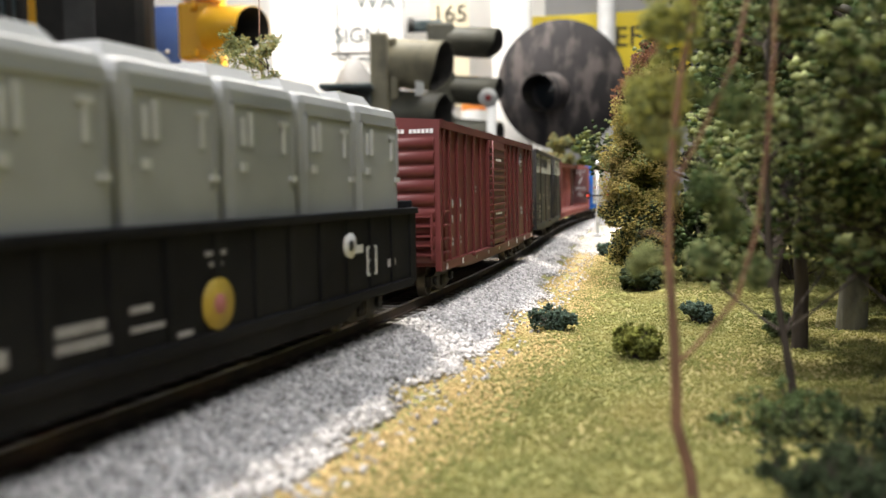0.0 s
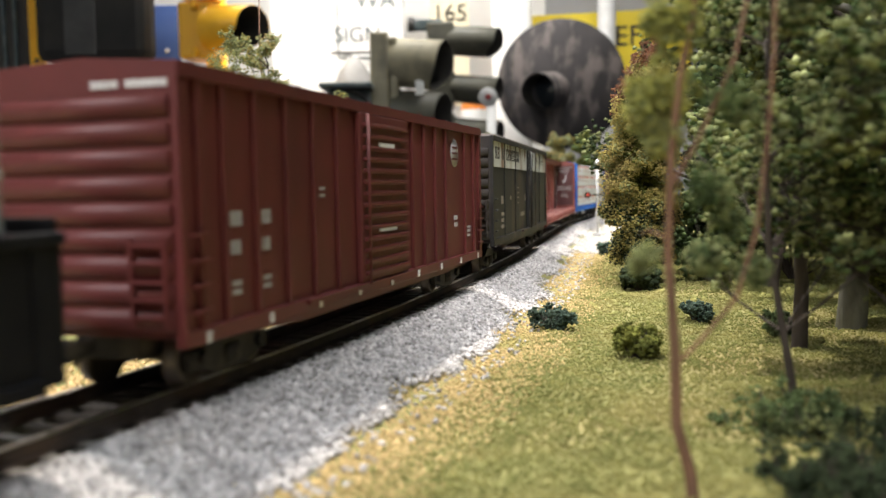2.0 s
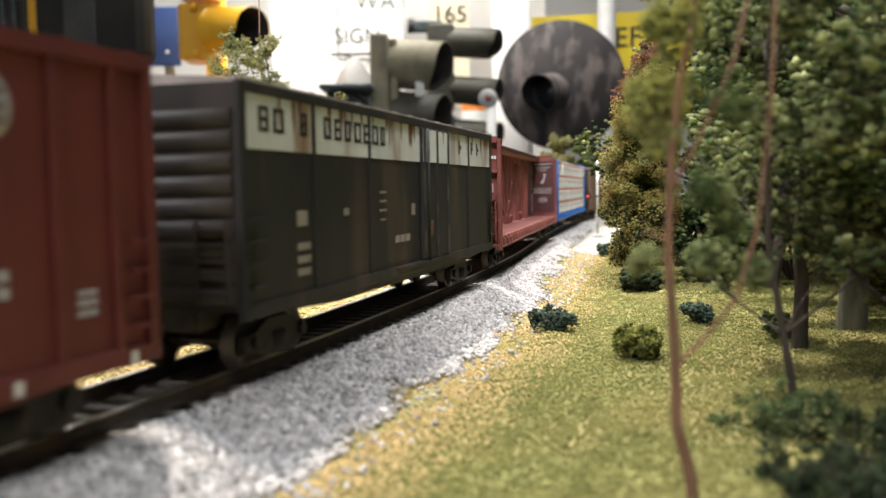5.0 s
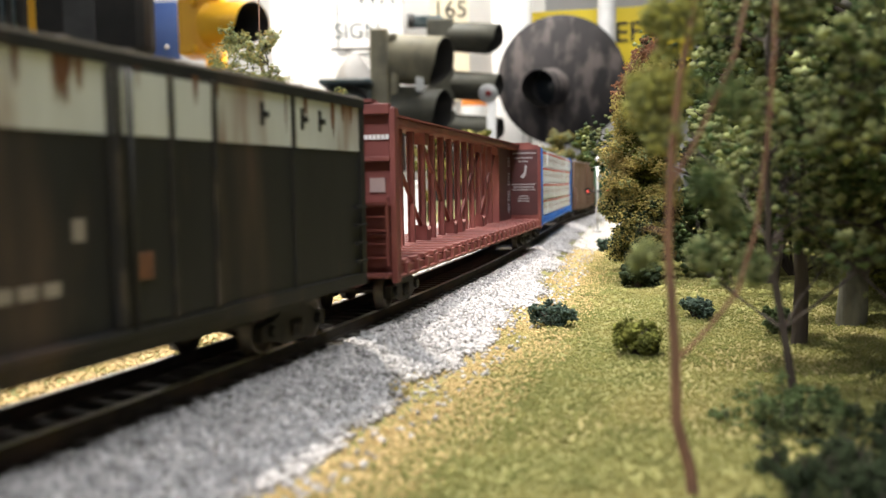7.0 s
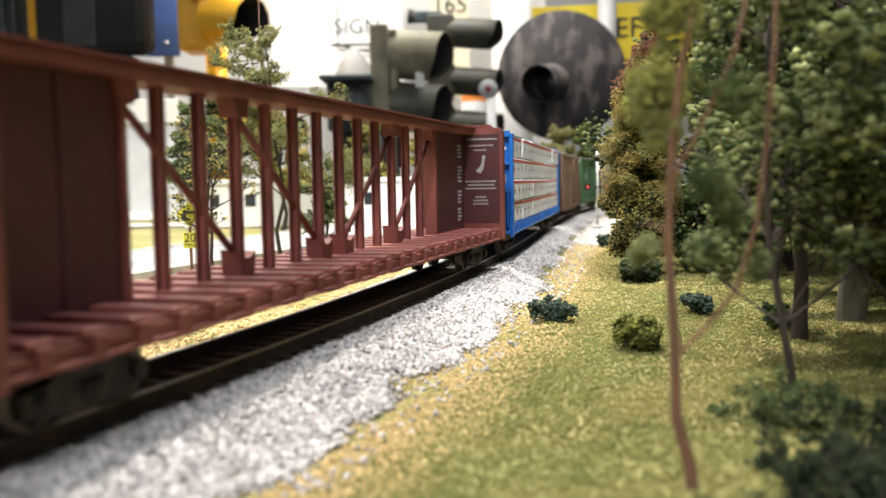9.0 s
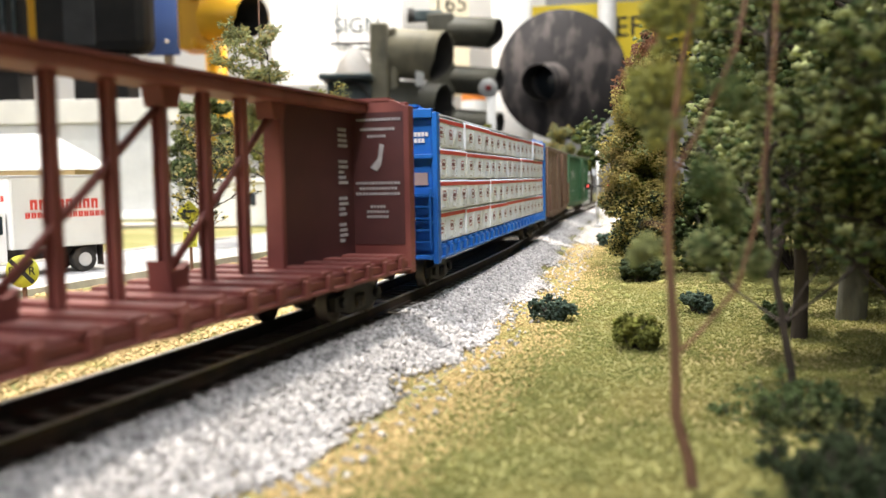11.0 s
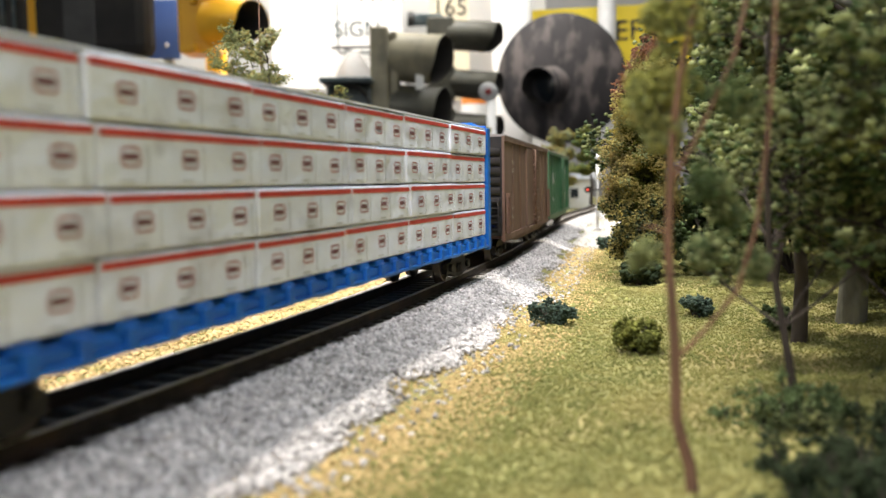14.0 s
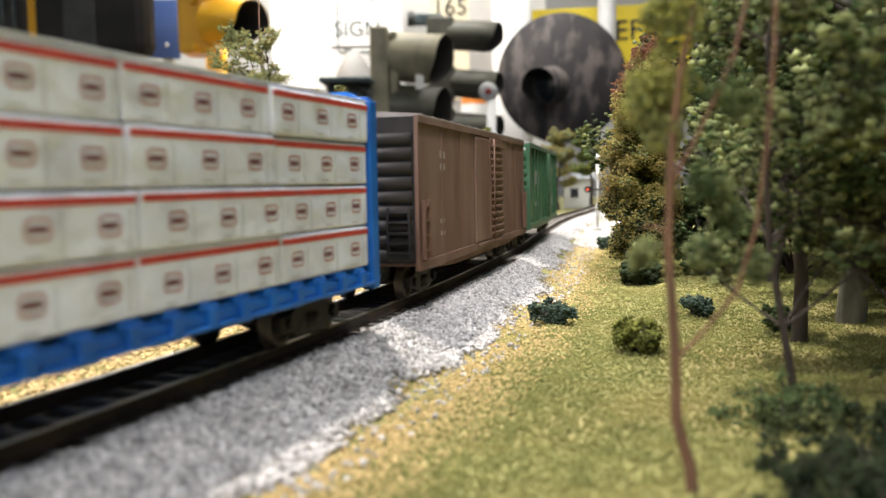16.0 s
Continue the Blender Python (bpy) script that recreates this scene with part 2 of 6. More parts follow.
# ---------------------------------------------------------------- mesh helpers
def box(bm, x0, x1, y0, y1, z0, z1, bev=0.0):
    vs = [bm.verts.new((x, y, z)) for x in (x0, x1) for y in (y0, y1) for z in (z0, z1)]
    fs = [bm.faces.new([vs[i] for i in q]) for q in ((0, 1, 3, 2), (4, 6, 7, 5), (0, 4, 5, 1), (2, 3, 7, 6), (0, 2, 6, 4), (1, 5, 7, 3))]
    if bev:
        es = list({e for f in fs for e in f.edges})
        bmesh.ops.bevel(bm, geom=es, offset=bev, segments=2, profile=0.5, affect="EDGES")
    return bm


def bm_box(*a, bev=0.0):
    return box(bmesh.new(), *a, bev=bev)


def tube(bm, p, q, r0, r1=None, n=10, caps=True):
    """A tapered rod from p to q."""
    p, q = Vector(p), Vector(q)
    r1 = r0 if r1 is None else r1
    z = (q - p).normalized()
    x = z.orthogonal().normalized()
    y = z.cross(x)
    rings = []
    for c, r in ((p, r0), (q, r1)):
        rings.append([bm.verts.new(c + (x * math.cos(a) + y * math.sin(a)) * r) for a in [2 * math.pi * i / n for i in range(n)]])
    for i in range(n):
        f = bm.faces.new((rings[0][i], rings[0][(i + 1) % n], rings[1][(i + 1) % n], rings[1][i]))
        f.smooth = True
    if caps:
        bm.faces.new(rings[0][::-1])
        bm.faces.new(rings[1])
    return bm


def lathe(bm, profile, n=24, axis="z"):
    """Turns (radius, height) pairs round an axis."""
    rings = []
    for r, h in profile:
        ring = []
        for i in range(n):
            a = 2 * math.pi * i / n
            c, s = r * math.cos(a), r * math.sin(a)
            ring.append(bm.verts.new({"z": (c, s, h), "x": (h, c, s), "y": (s, h, c)}[axis]))
        rings.append(ring)
    for a, b in zip(rings, rings[1:]):
        for i in range(n):
            f = bm.faces.new((a[i], a[(i + 1) % n], b[(i + 1) % n], b[i]))
            f.smooth = True
    return bm


def prism(bm, outline, x0, x1):
    """A side outline of (y, z) drawn out in x."""
    a = [bm.verts.new((x0, y, z)) for y, z in outline]
    b = [bm.verts.new((x1, y, z)) for y, z in outline]
    n = len(a)
    bm.faces.new(a), bm.faces.new(b[::-1])
    for i in range(n):
        bm.faces.new((a[i], b[i], b[(i + 1) % n], a[(i + 1) % n]))
    return bm


def part(name, bm, material, parent, label="", m=None):
    bmesh.ops.recalc_face_normals(bm, faces=bm.faces[:])
    me = bpy.data.meshes.new(name)
    bm.to_mesh(me)
    bm.free()
    me.materials.append(M[material])
    ob = new(name, me)
    ob.parent = parent
    if m is not None:
        ob.matrix_basis = m
    return tagged(ob, label)


def thing(name, label, category, m=None, group="", kind=""):
    ob = new(name)
    ob.empty_display_size = 0.02
    if m is not None:
        ob.matrix_basis = m
    return tagged(ob, label, category, group, kind)


def solid(name, bm, material, label, category, m=None, group="", kind=""):
    return tagged(part(name, bm, material, None, "", m), label, category, group, kind)


OCTA_V = np.array([(1, 0, 0), (-1, 0, 0), (0, 1, 0), (0, -1, 0), (0, 0, 1), (0, 0, -1)], float)
OCTA_F = np.array([(0, 2, 4), (2, 1, 4), (1, 3, 4), (3, 0, 4), (2, 0, 5), (1, 2, 5), (3, 1, 5), (0, 3, 5)])


def grains(name, pts, sizes, material, rng, squash=(1, 1, 0.8), rough=0.35, parent=None):
    """Many small uneven lumps in one mesh."""
    pts, n = np.asarray(pts, float), len(pts)
    v = OCTA_V[None] * (1 + rng.uniform(-rough, rough, (n, 6, 1))) * np.asarray(sizes)[:, None, None]
    a, b = rng.uniform(0, 2 * np.pi, n), rng.uniform(-0.9, 0.9, n)
    ca, sa, cb, sb = np.cos(a)[:, None], np.sin(a)[:, None], np.cos(b)[:, None], np.sin(b)[:, None]
    x, y, z = v[..., 0], v[..., 1], v[..., 2]
    y, z = y * cb - z * sb, y * sb + z * cb
    x, y = x * ca - y * sa, x * sa + y * ca
    v = np.stack([x * squash[0], y * squash[1], z * squash[2]], -1) + pts[:, None]
    f = OCTA_F[None] + (np.arange(n) * 6)[:, None, None]
    me = bpy.data.meshes.new(name)
    me.vertices.add(n * 6)
    me.vertices.foreach_set("co", v.ravel())
    me.loops.add(n * 24)
    me.loops.foreach_set("vertex_index", f.ravel().astype(np.int32))
    me.polygons.add(n * 8)
    me.polygons.foreach_set("loop_start", np.arange(0, n * 24, 3, dtype=np.int32))
    me.update(calc_edges=True)
    me.materials.append(M[material])
    ob = new(name, me)
    ob.parent = parent
    return ob


def words(text, size, material, name, parent, m):
    """Real lettering in the built-in font, as a thin mesh."""
    cu = bpy.data.curves.new(name, "FONT")
    cu.body, cu.size, cu.align_x, cu.align_y, cu.extrude = text, size, "CENTER", "CENTER", size * 0.01
    tmp = bpy.data.objects.new(name, cu)
    scene.collection.objects.link(tmp)
    me = bpy.data.meshes.new_from_object(tmp.evaluated_get(bpy.context.evaluated_depsgraph_get()))
    bpy.data.objects.remove(tmp)
    me.materials.clear()
    me.materials.append(M[material])
    ob = new(name, me)
    ob.parent = parent
    ob.matrix_basis = m
    return ob


# ---------------------------------------------------------------- the track's line
KNOTS = (0.0, 0.0, -0.0150, -0.0413, -0.0644, -0.0773, -0.0913)


def mid(y):
    """The track centre's x at y."""
    if y <= 0:
        return 0.0
    if y >= 1.2:
        return KNOTS[6] - 0.0685 * (y - 1.2)
    i = min(int(y / 0.2), 5)
    u = y / 0.2 - i
    p1, p2 = KNOTS[i], KNOTS[i + 1]
    p0 = KNOTS[i - 1] if i else 2 * p1 - p2
    p3 = KNOTS[i + 2] if i < 5 else 2 * p2 - p1
    return 0.5 * (2 * p1 + (p2 - p0) * u + (2 * p0 - 5 * p1 + 4 * p2 - p3) * u * u + (3 * p1 - p0 - 3 * p2 + p3) * u ** 3)


def heading(y):
    return -math.degrees(math.atan((mid(y + 0.01) - mid(y - 0.01)) / 0.02))


MID = np.vectorize(mid)


# ---------------------------------------------------------------- room
def room():
    z0, z1 = -1.15, 1.9
    solid("floor", bm_box(-4.4, 2.6, -2.6, 5.3, z0 - 0.1, z0), "floor", "dark grey carpeted museum floor", "floor", kind="structure")
    solid("ceiling", bm_box(-4.4, 2.6, -2.6, 5.3, z1, z1 + 0.1), "ceiling", "plain white room ceiling", "ceiling", kind="structure")
    solid("wall_north", bm_box(-4.2, -1.02, 5.1, 5.3, z0, z1), "wall", "bright white museum wall behind the signals", "wall", kind="structure")
    solid("wall_north_grey", bm_box(-1.02, 2.4, 5.1, 5.3, z0, z1), "wall_grey", "grey painted museum wall", "wall", kind="structure")
    solid("wall_south", bm_box(-4.2, 2.4, -2.6, -2.4, z0, z1), "wall_grey", "plain grey museum wall", "wall", kind="structure")
    solid("wall_west", bm_box(-4.4, -4.2, -2.6, 5.3, z0, z1), "wall", "plain white museum wall", "wall", kind="structure")
    solid("wall_east", bm_box(2.4, 2.6, -2.6, 5.3, z0, z1), "wall_grey", "plain grey museum wall", "wall", kind="structure")
    # Glowing panels out of view, built to go with the added fill lamps.
    for (x, y, s) in ((-1.6, 3.6, 3.2), (0.12, 0.45, 2.4), (-0.45, -1.3, 2.4)):
        t = thing("ceiling_fill_panel", "long white ceiling panel, lit, added out of view as fill", "ceiling light", pose(x, y, z1), "ceiling lights")
        part("housing", bm_box(-s / 2 - 0.02, s / 2 + 0.02, -0.17, 0.17, -0.02, -0.002, bev=0.004), "white_paint", t)
        part("diffuser", bm_box(-s / 2, s / 2, -0.15, 0.15, -0.026, -0.021), "lamp_glow", t, "lit white diffuser")
    # Housings out of view for the main spot and two added fill spots.
    for at, aim in ((SPOT_AT, SPOT_AIM), (SIDE_FILL_AT, SIDE_FILL_AIM), (FAR_FILL_AT, FAR_FILL_AIM)):
        t = thing("spotlight", "small black ceiling spotlight, lit, added out of view", "spotlight", look(at, aim), "ceiling spotlights")
        part("barrel", lathe(bmesh.new(), [(0.03, 0.22), (0.055, 0.21), (0.058, 0.05), (0.05, 0.05), (0.05, 0.19)], 24), "sig_black", t)
        back = look(at, aim) @ Vector((0, 0, 0.2))
        part("stem", tube(bmesh.new(), (0, 0, 0.2), look(at, aim).inverted() @ Vector((back.x, back.y, 1.9)), 0.008), "sig_black", t)
    t = thing("layout_table", "green-painted plywood railway layout table", "table")
    part("tabletop", bm_box(-1.3, 0.55, -1.45, 2.3, -0.075, -0.025), "plywood", t)
    for x in (-1.2, 0.45):
        for y in (-1.3, 2.15):
            part("leg", bm_box(x - 0.04, x + 0.04, y - 0.04, y + 0.04, -1.15, -0.075), "plywood", t)


room()


# ---------------------------------------------------------------- ground
def height(x, y):
    """Height of the scenic ground: a low bank under the track, gentle bumps beside it."""
    d = np.abs(x - MID(y))
    bank = np.clip((0.036 - d) / 0.020, 0, 1)
    bumps = 0.0012 * np.sin(x * 41 + 1) * np.sin(y * 29) + 0.0008 * np.sin(x * 97) * np.sin(y * 83 + 2)
    return -0.0105 + 0.0062 * bank + bumps * np.clip((d - 0.03) / 0.03, 0, 1)


def ground():
    xs = np.concatenate([np.arange(-1.3, -0.2, 0.05), np.arange(-0.2, 0.2, 0.006), np.arange(0.2, 0.56, 0.03)])
    ys = np.concatenate([np.arange(-1.45, 0.0, 0.05), np.arange(0.0, 1.0, 0.012), np.arange(1.0, 2.32, 0.05)])
    X, Y = np.meshgrid(xs, ys)
    Z = height(X, Y)
    v = np.stack([X, Y, Z], -1).reshape(-1, 3)
    w = len(xs)
    f = [(j * w + i, j * w + i + 1, (j + 1) * w + i + 1, (j + 1) * w + i) for j in range(len(ys) - 1) for i in range(w - 1)]
    me = bpy.data.meshes.new("ground")
    me.from_pydata(v.tolist(), [], f)
    me.materials.append(M["soil"])
    tagged(new("ground", me), "green and tan scenic ground of the layout", "ground", kind="structure")


ground()
rng = np.random.default_rng(4)


def shoulder(d, y):
    """Height of the ballast shoulder, d metres from the track's middle."""
    return np.interp(d, (0.0120, 0.0135, 0.0180, 0.0290, 0.0380), (-0.0036, -0.0029, -0.0037, -0.0080, -0.0103))


def strip_points(n, d0, d1, y0, y1, power=1.0):
    y = y0 + (y1 - y0) * rng.random(n) ** power
    return rng.uniform(d0, d1, n) + MID(y), y


def ground_cover():
    # ballast stones on the near shoulder, ragged along its foot and round the tie ends
    x, y = strip_points(66000, 0.0104, 0.037, 0.05, 1.0, 1.8)
    edge = 0.0340 - 0.0070 * np.clip((y - 0.29) / 0.12, 0, 1) + 0.0030 * np.sin(y * 60 + 0.6) + 0.0022 * np.sin(y * 171) + rng.normal(0, 0.0016, len(y))
    d = x - MID(y)
    top = 0.0122 + 0.0008 * np.sin(y * 210) + 0.0006 * np.sin(y * 520 + 1) + rng.normal(0, 0.0005, len(y))
    keep = (d < edge) & (d > top)
    x, y, d = x[keep], y[keep], d[keep]
    z = shoulder(d, y) + rng.uniform(-0.0002, 0.0005, len(x))
    ob = grains("ballast", np.stack([x, y, z], -1), rng.uniform(0.00040, 0.00090, len(x)), "ballast", rng)
    tagged(ob, "pale grey crushed stone ballast beside the track", "ballast", kind="stuff")
    x, y = strip_points(2200, 0.0098, 0.0140, 0.05, 0.9, 1.5)
    ob = grains("tie_ballast", np.stack([x, y, np.full(len(x), -0.0036)], -1), rng.uniform(0.0003, 0.0006, len(x)), "cork", rng)
    tagged(ob, "dull stones between the tie ends", "ballast", kind="stuff")
    x, y = strip_points(9000, -0.036, -0.0125, 0.05, 1.0, 1.4)
    ob = grains("ballast", np.stack([x, y, shoulder(MID(y) - x, y) + 0.0002], -1), rng.uniform(0.0005, 0.001, len(x)), "ballast", rng)
    tagged(ob, "pale grey crushed stone ballast beside the track", "ballast", kind="stuff")
    # strays of ballast on the tan verge
    x, y = strip_points(800, 0.030, 0.045, 0.08, 0.8, 1.5)
    ob = grains("stray_ballast", np.stack([x, y, height(x, y) + 0.0006], -1), rng.uniform(0.0004, 0.0008, len(x)), "ballast", rng)
    tagged(ob, "scattered pale stones on the verge", "stones", kind="stuff")
    # tan verge
    x, y = strip_points(46000, 0.030, 0.060, 0.05, 1.0, 1.8)
    keep = rng.random(len(x)) > np.clip((x - MID(y) - 0.044) / 0.016, 0, 1)
    x, y = x[keep], y[keep]
    ob = grains("tan_turf", np.stack([x, y, height(x, y) + rng.uniform(0, 0.0005, len(x))], -1), rng.uniform(0.00022, 0.00048, len(x)), "foam_tan", rng, rough=0.35)
    tagged(ob, "tan ground-foam turf along the ballast", "turf", kind="stuff")
    x, y = strip_points(24000, -0.085, -0.034, 0.05, 1.0, 1.5)
    ob = grains("tan_turf", np.stack([x, y, height(x, y) + 0.0003], -1), rng.uniform(0.0004, 0.0009, len(x)), "foam_tan", rng, rough=0.5)
    tagged(ob, "tan ground-foam turf beyond the track", "turf", kind="stuff")
    # green turf
    x, y = strip_points(120000, 0.042, 0.16, 0.06, 0.62, 1.7)
    keep = rng.random(len(x)) < np.clip((x - MID(y) - 0.040) / 0.016, 0, 1)
    x, y = x[keep], y[keep]
    ob = grains("green_turf", np.stack([x, y, height(x, y) + rng.uniform(0, 0.0006, len(x))], -1), rng.uniform(0.00020, 0.00046, len(x)), "foam_green", rng, rough=0.3)
    tagged(ob, "green ground-foam turf with fine texture", "turf", kind="stuff")
    x = rng.uniform(0.0, 0.5, 14000)
    y = rng.uniform(0.3, 1.6, 14000)
    keep = x - MID(y) > 0.05
    x, y = x[keep], y[keep]
    ob = grains("green_turf", np.stack([x, y, height(x, y)], -1), rng.uniform(0.001, 0.002, len(x)), "foam_green", rng, rough=0.5)
    tagged(ob, "green ground-foam turf farther back", "turf", kind="stuff")


ground_cover()


# ---------------------------------------------------------------- the things
def sleepers_and_rails():
    t = thing("railway_track", "model railway track with dark ties and weathered rails", "track", kind="structure")
    for side in (-1, 1):
        for nm, prof, mt in (("rail", ((-0.0005, -0.0022), (0.0005, -0.0022), (0.0005, -0.0002), (-0.0005, -0.0002)), "rail"),
                             ("rail_foot", ((-0.0011, -0.0027), (0.0011, -0.0027), (0.0011, -0.0022), (-0.0011, -0.0022)), "rail"),
                             ("rail_head", ((-0.0006, -0.0002), (0.0006, -0.0002), (0.0005, 0.0), (-0.0005, 0.0)), "rail_top")):
            bm = bmesh.new()
            old = None
            for k in range(0, 131):
                y = -1.35 + k * 0.027
                h = radians(heading(y))
                c = Vector((mid(y), y, 0)) + Vector((math.cos(h), math.sin(h), 0)) * (side * 0.00825)
                ring = [bm.verts.new(c + Vector((math.cos(h) * u, math.sin(h) * u, w))) for u, w in prof]
                if old:
                    for i in range(4):
                        bm.faces.new((old[i], old[(i + 1) % 4], ring[(i + 1) % 4], ring[i]))
                old = ring
            part(nm, bm, mt, t)
    tie = bm_box(-0.0152, 0.0152, -0.00125, 0.00125, -0.0047, -0.0027, bev=0.0002)
    first = part("tie", tie, "tie", t, m=pose(0, 0.03, 0))
    far = bmesh.new()
    y, n = 0.03, 0
    while y < 2.1:
        y += 0.0066
        n += 1
        if n < 230:
            o = first.copy()
            scene.collection.objects.link(o)
            o.matrix_basis = pose(mid(y) + random.uniform(-0.0003, 0.0003), y, 0, 0, 0, heading(y) + random.uniform(-1.2, 1.2))
        else:
            vs = box(far, mid(y) - 0.0152, mid(y) + 0.0152, y - 0.00125, y + 0.00125, -0.0047, -0.0027)
    y = 0.03
    while y > -1.35:
        y -= 0.0066
        box(far, -0.0152, 0.0152, y - 0.00125, y + 0.00125, -0.0047, -0.0027)
    tagged(part("distant_ties", far, "tie", t), kind="stuff")
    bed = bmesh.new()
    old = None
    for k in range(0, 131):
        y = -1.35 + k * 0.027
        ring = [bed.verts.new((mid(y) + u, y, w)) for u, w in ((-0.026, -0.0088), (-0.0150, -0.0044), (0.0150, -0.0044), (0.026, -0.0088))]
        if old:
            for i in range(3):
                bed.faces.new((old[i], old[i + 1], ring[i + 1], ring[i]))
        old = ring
    for sx in (-1, 1):
        bm, old = bmesh.new(), None
        for k in range(0, 131):
            y = -1.35 + k * 0.027
            ring = [bm.verts.new((mid(y) + sx * u, y, w)) for u, w in ((0.0128, -0.0050), (0.0136, -0.0033), (0.0180, -0.0040), (0.0260, -0.0074), (0.0330, -0.0108))]
            for i in range(4 if old else 0):
                bm.faces.new((old[i], old[i + 1], ring[i + 1], ring[i]))
            old = ring
        solid("ballast_shoulder", bm, "cork", "pale ballast shoulder under loose stones", "track bed", kind="structure")
    solid("ballast_bed", bed, "truck_black", "near-black bed between the ties", "track bed", kind="structure")


sleepers_and_rails()

CARS = []      # (car, middle offset along the train, half truck spacing)
WHEELS = []


def truck(car, y):
    """A freight truck with two wheelsets."""
    t = part("truck", bm_box(-0.0115, 0.0115, -0.0018, 0.0018, 0.0035, 0.0085, bev=0.0004), "truck_black", car, m=pose(0, y, 0))
    for sx in (-1, 1):
        bm = prism(bmesh.new(), [(-0.0130, 0.0030), (-0.0130, 0.0062), (-0.0090, 0.0066), (-0.0045, 0.0085), (0.0045, 0.0085), (0.0090, 0.0066),
                                 (0.0130, 0.0062), (0.0130, 0.0030), (0.0098, 0.0030), (0.0050, 0.0015), (-0.0050, 0.0015), (-0.0098, 0.0030)],
                   sx * 0.0108 - 0.0009, sx * 0.0108 + 0.0009)
        part("sideframe", bm, "truck_black", t)
        for k in (-0.0016, 0.0, 0.0016):
            part("spring", tube(bmesh.new(), (sx * 0.0119, k, 0.0026), (sx * 0.0119, k, 0.0058), 0.0007, n=6), "truck_black", t)
        for e in (-0.0098, 0.0098):
            part("bearing_cap", tube(bmesh.new(), (sx * 0.0116, e, 0.0048), (sx * 0.0128, e, 0.0048), 0.0013, n=8), "truck_black", t)
    for e in (-0.0098, 0.0098):
        bm = bmesh.new()
        for sx in (-1, 1):
            lathe(bm, [(0.0008, sx * 0.0070), (0.0026, sx * 0.0071), (0.0036, sx * 0.0074), (0.0054, sx * 0.0074), (0.0054, sx * 0.0079), (0.0048, sx * 0.0081),
                       (0.0048, sx * 0.0098), (0.0038, sx * 0.0098), (0.0034, sx * 0.0090), (0.0012, sx * 0.0095), (0.0008, sx * 0.0098)], 20, "x")
            box(bm, sx * 0.0092 - 0.0002, sx * 0.0092 + 0.0002, -0.0004, 0.0004, 0.0012, 0.0034)
        tube(bm, (-0.0100, 0, 0), (0.0100, 0, 0), 0.0008, n=8)
        w = part("wheelset", bm, "wheel", t, m=pose(0, e, 0.0048))
        WHEELS.append((w, e))


def coupler(car, y, s):
    bm = bm_box(-0.0013, 0.0013, min(y, y + s * 0.006), max(y, y + s * 0.006), 0.0078, 0.0100, bev=0.0003)
    box(bm, -0.0022, 0.0022, min(y + s * 0.004, y + s * 0.0085), max(y + s * 0.004, y + s * 0.0085), 0.0074, 0.0106, bev=0.0005)
    part("coupler", bm, "truck_black", car)


def new_car(name, label, y0, y1):
    car = thing(name, label, "freight car")
    L = y1 - y0
    half = L / 2 - 0.023
    CARS.append((car, (y0 + y1) / 2, half))
    for s in (-1, 1):
        truck(car, s * half)
        coupler(car, s * L / 2, s)
    return car, L / 2


def bars(bm, x, rows):
    """Rows of printed blocks on the side at x: (y, z, width, height, count)."""
    for y, z, w, h, n in rows:
        step = w / n
        for i in range(n):
            box(bm, x - 0.0002, x + 0.00012, y + i * step, y + (i + 0.72) * step, z, z + h)


def ladder(car, x, y, w, z0, z1, n, mt, axis="y", stiles=True):
    """Side or end ladder: two stiles and rungs."""
    bm = bmesh.new()
    for k in range(n):
        z = z0 + (z1 - z0) * (k + 0.5) / n
        if axis == "y":
            box(bm, x, x + 0.0010, y, y + w, z, z + 0.0005)
        else:
            box(bm, y, y + w, x, x + 0.0010, z, z + 0.0005)
    for e in (0, w) if stiles else ():
        if axis == "y":
            box(bm, x + 0.0002, x + 0.0012, y + e - 0.0003, y + e + 0.0003, z0, z1)
        else:
            box(bm, y + e - 0.0003, y + e + 0.0003, x + 0.0002, x + 0.0012, z0, z1)
    part("ladder", bm, mt, car)


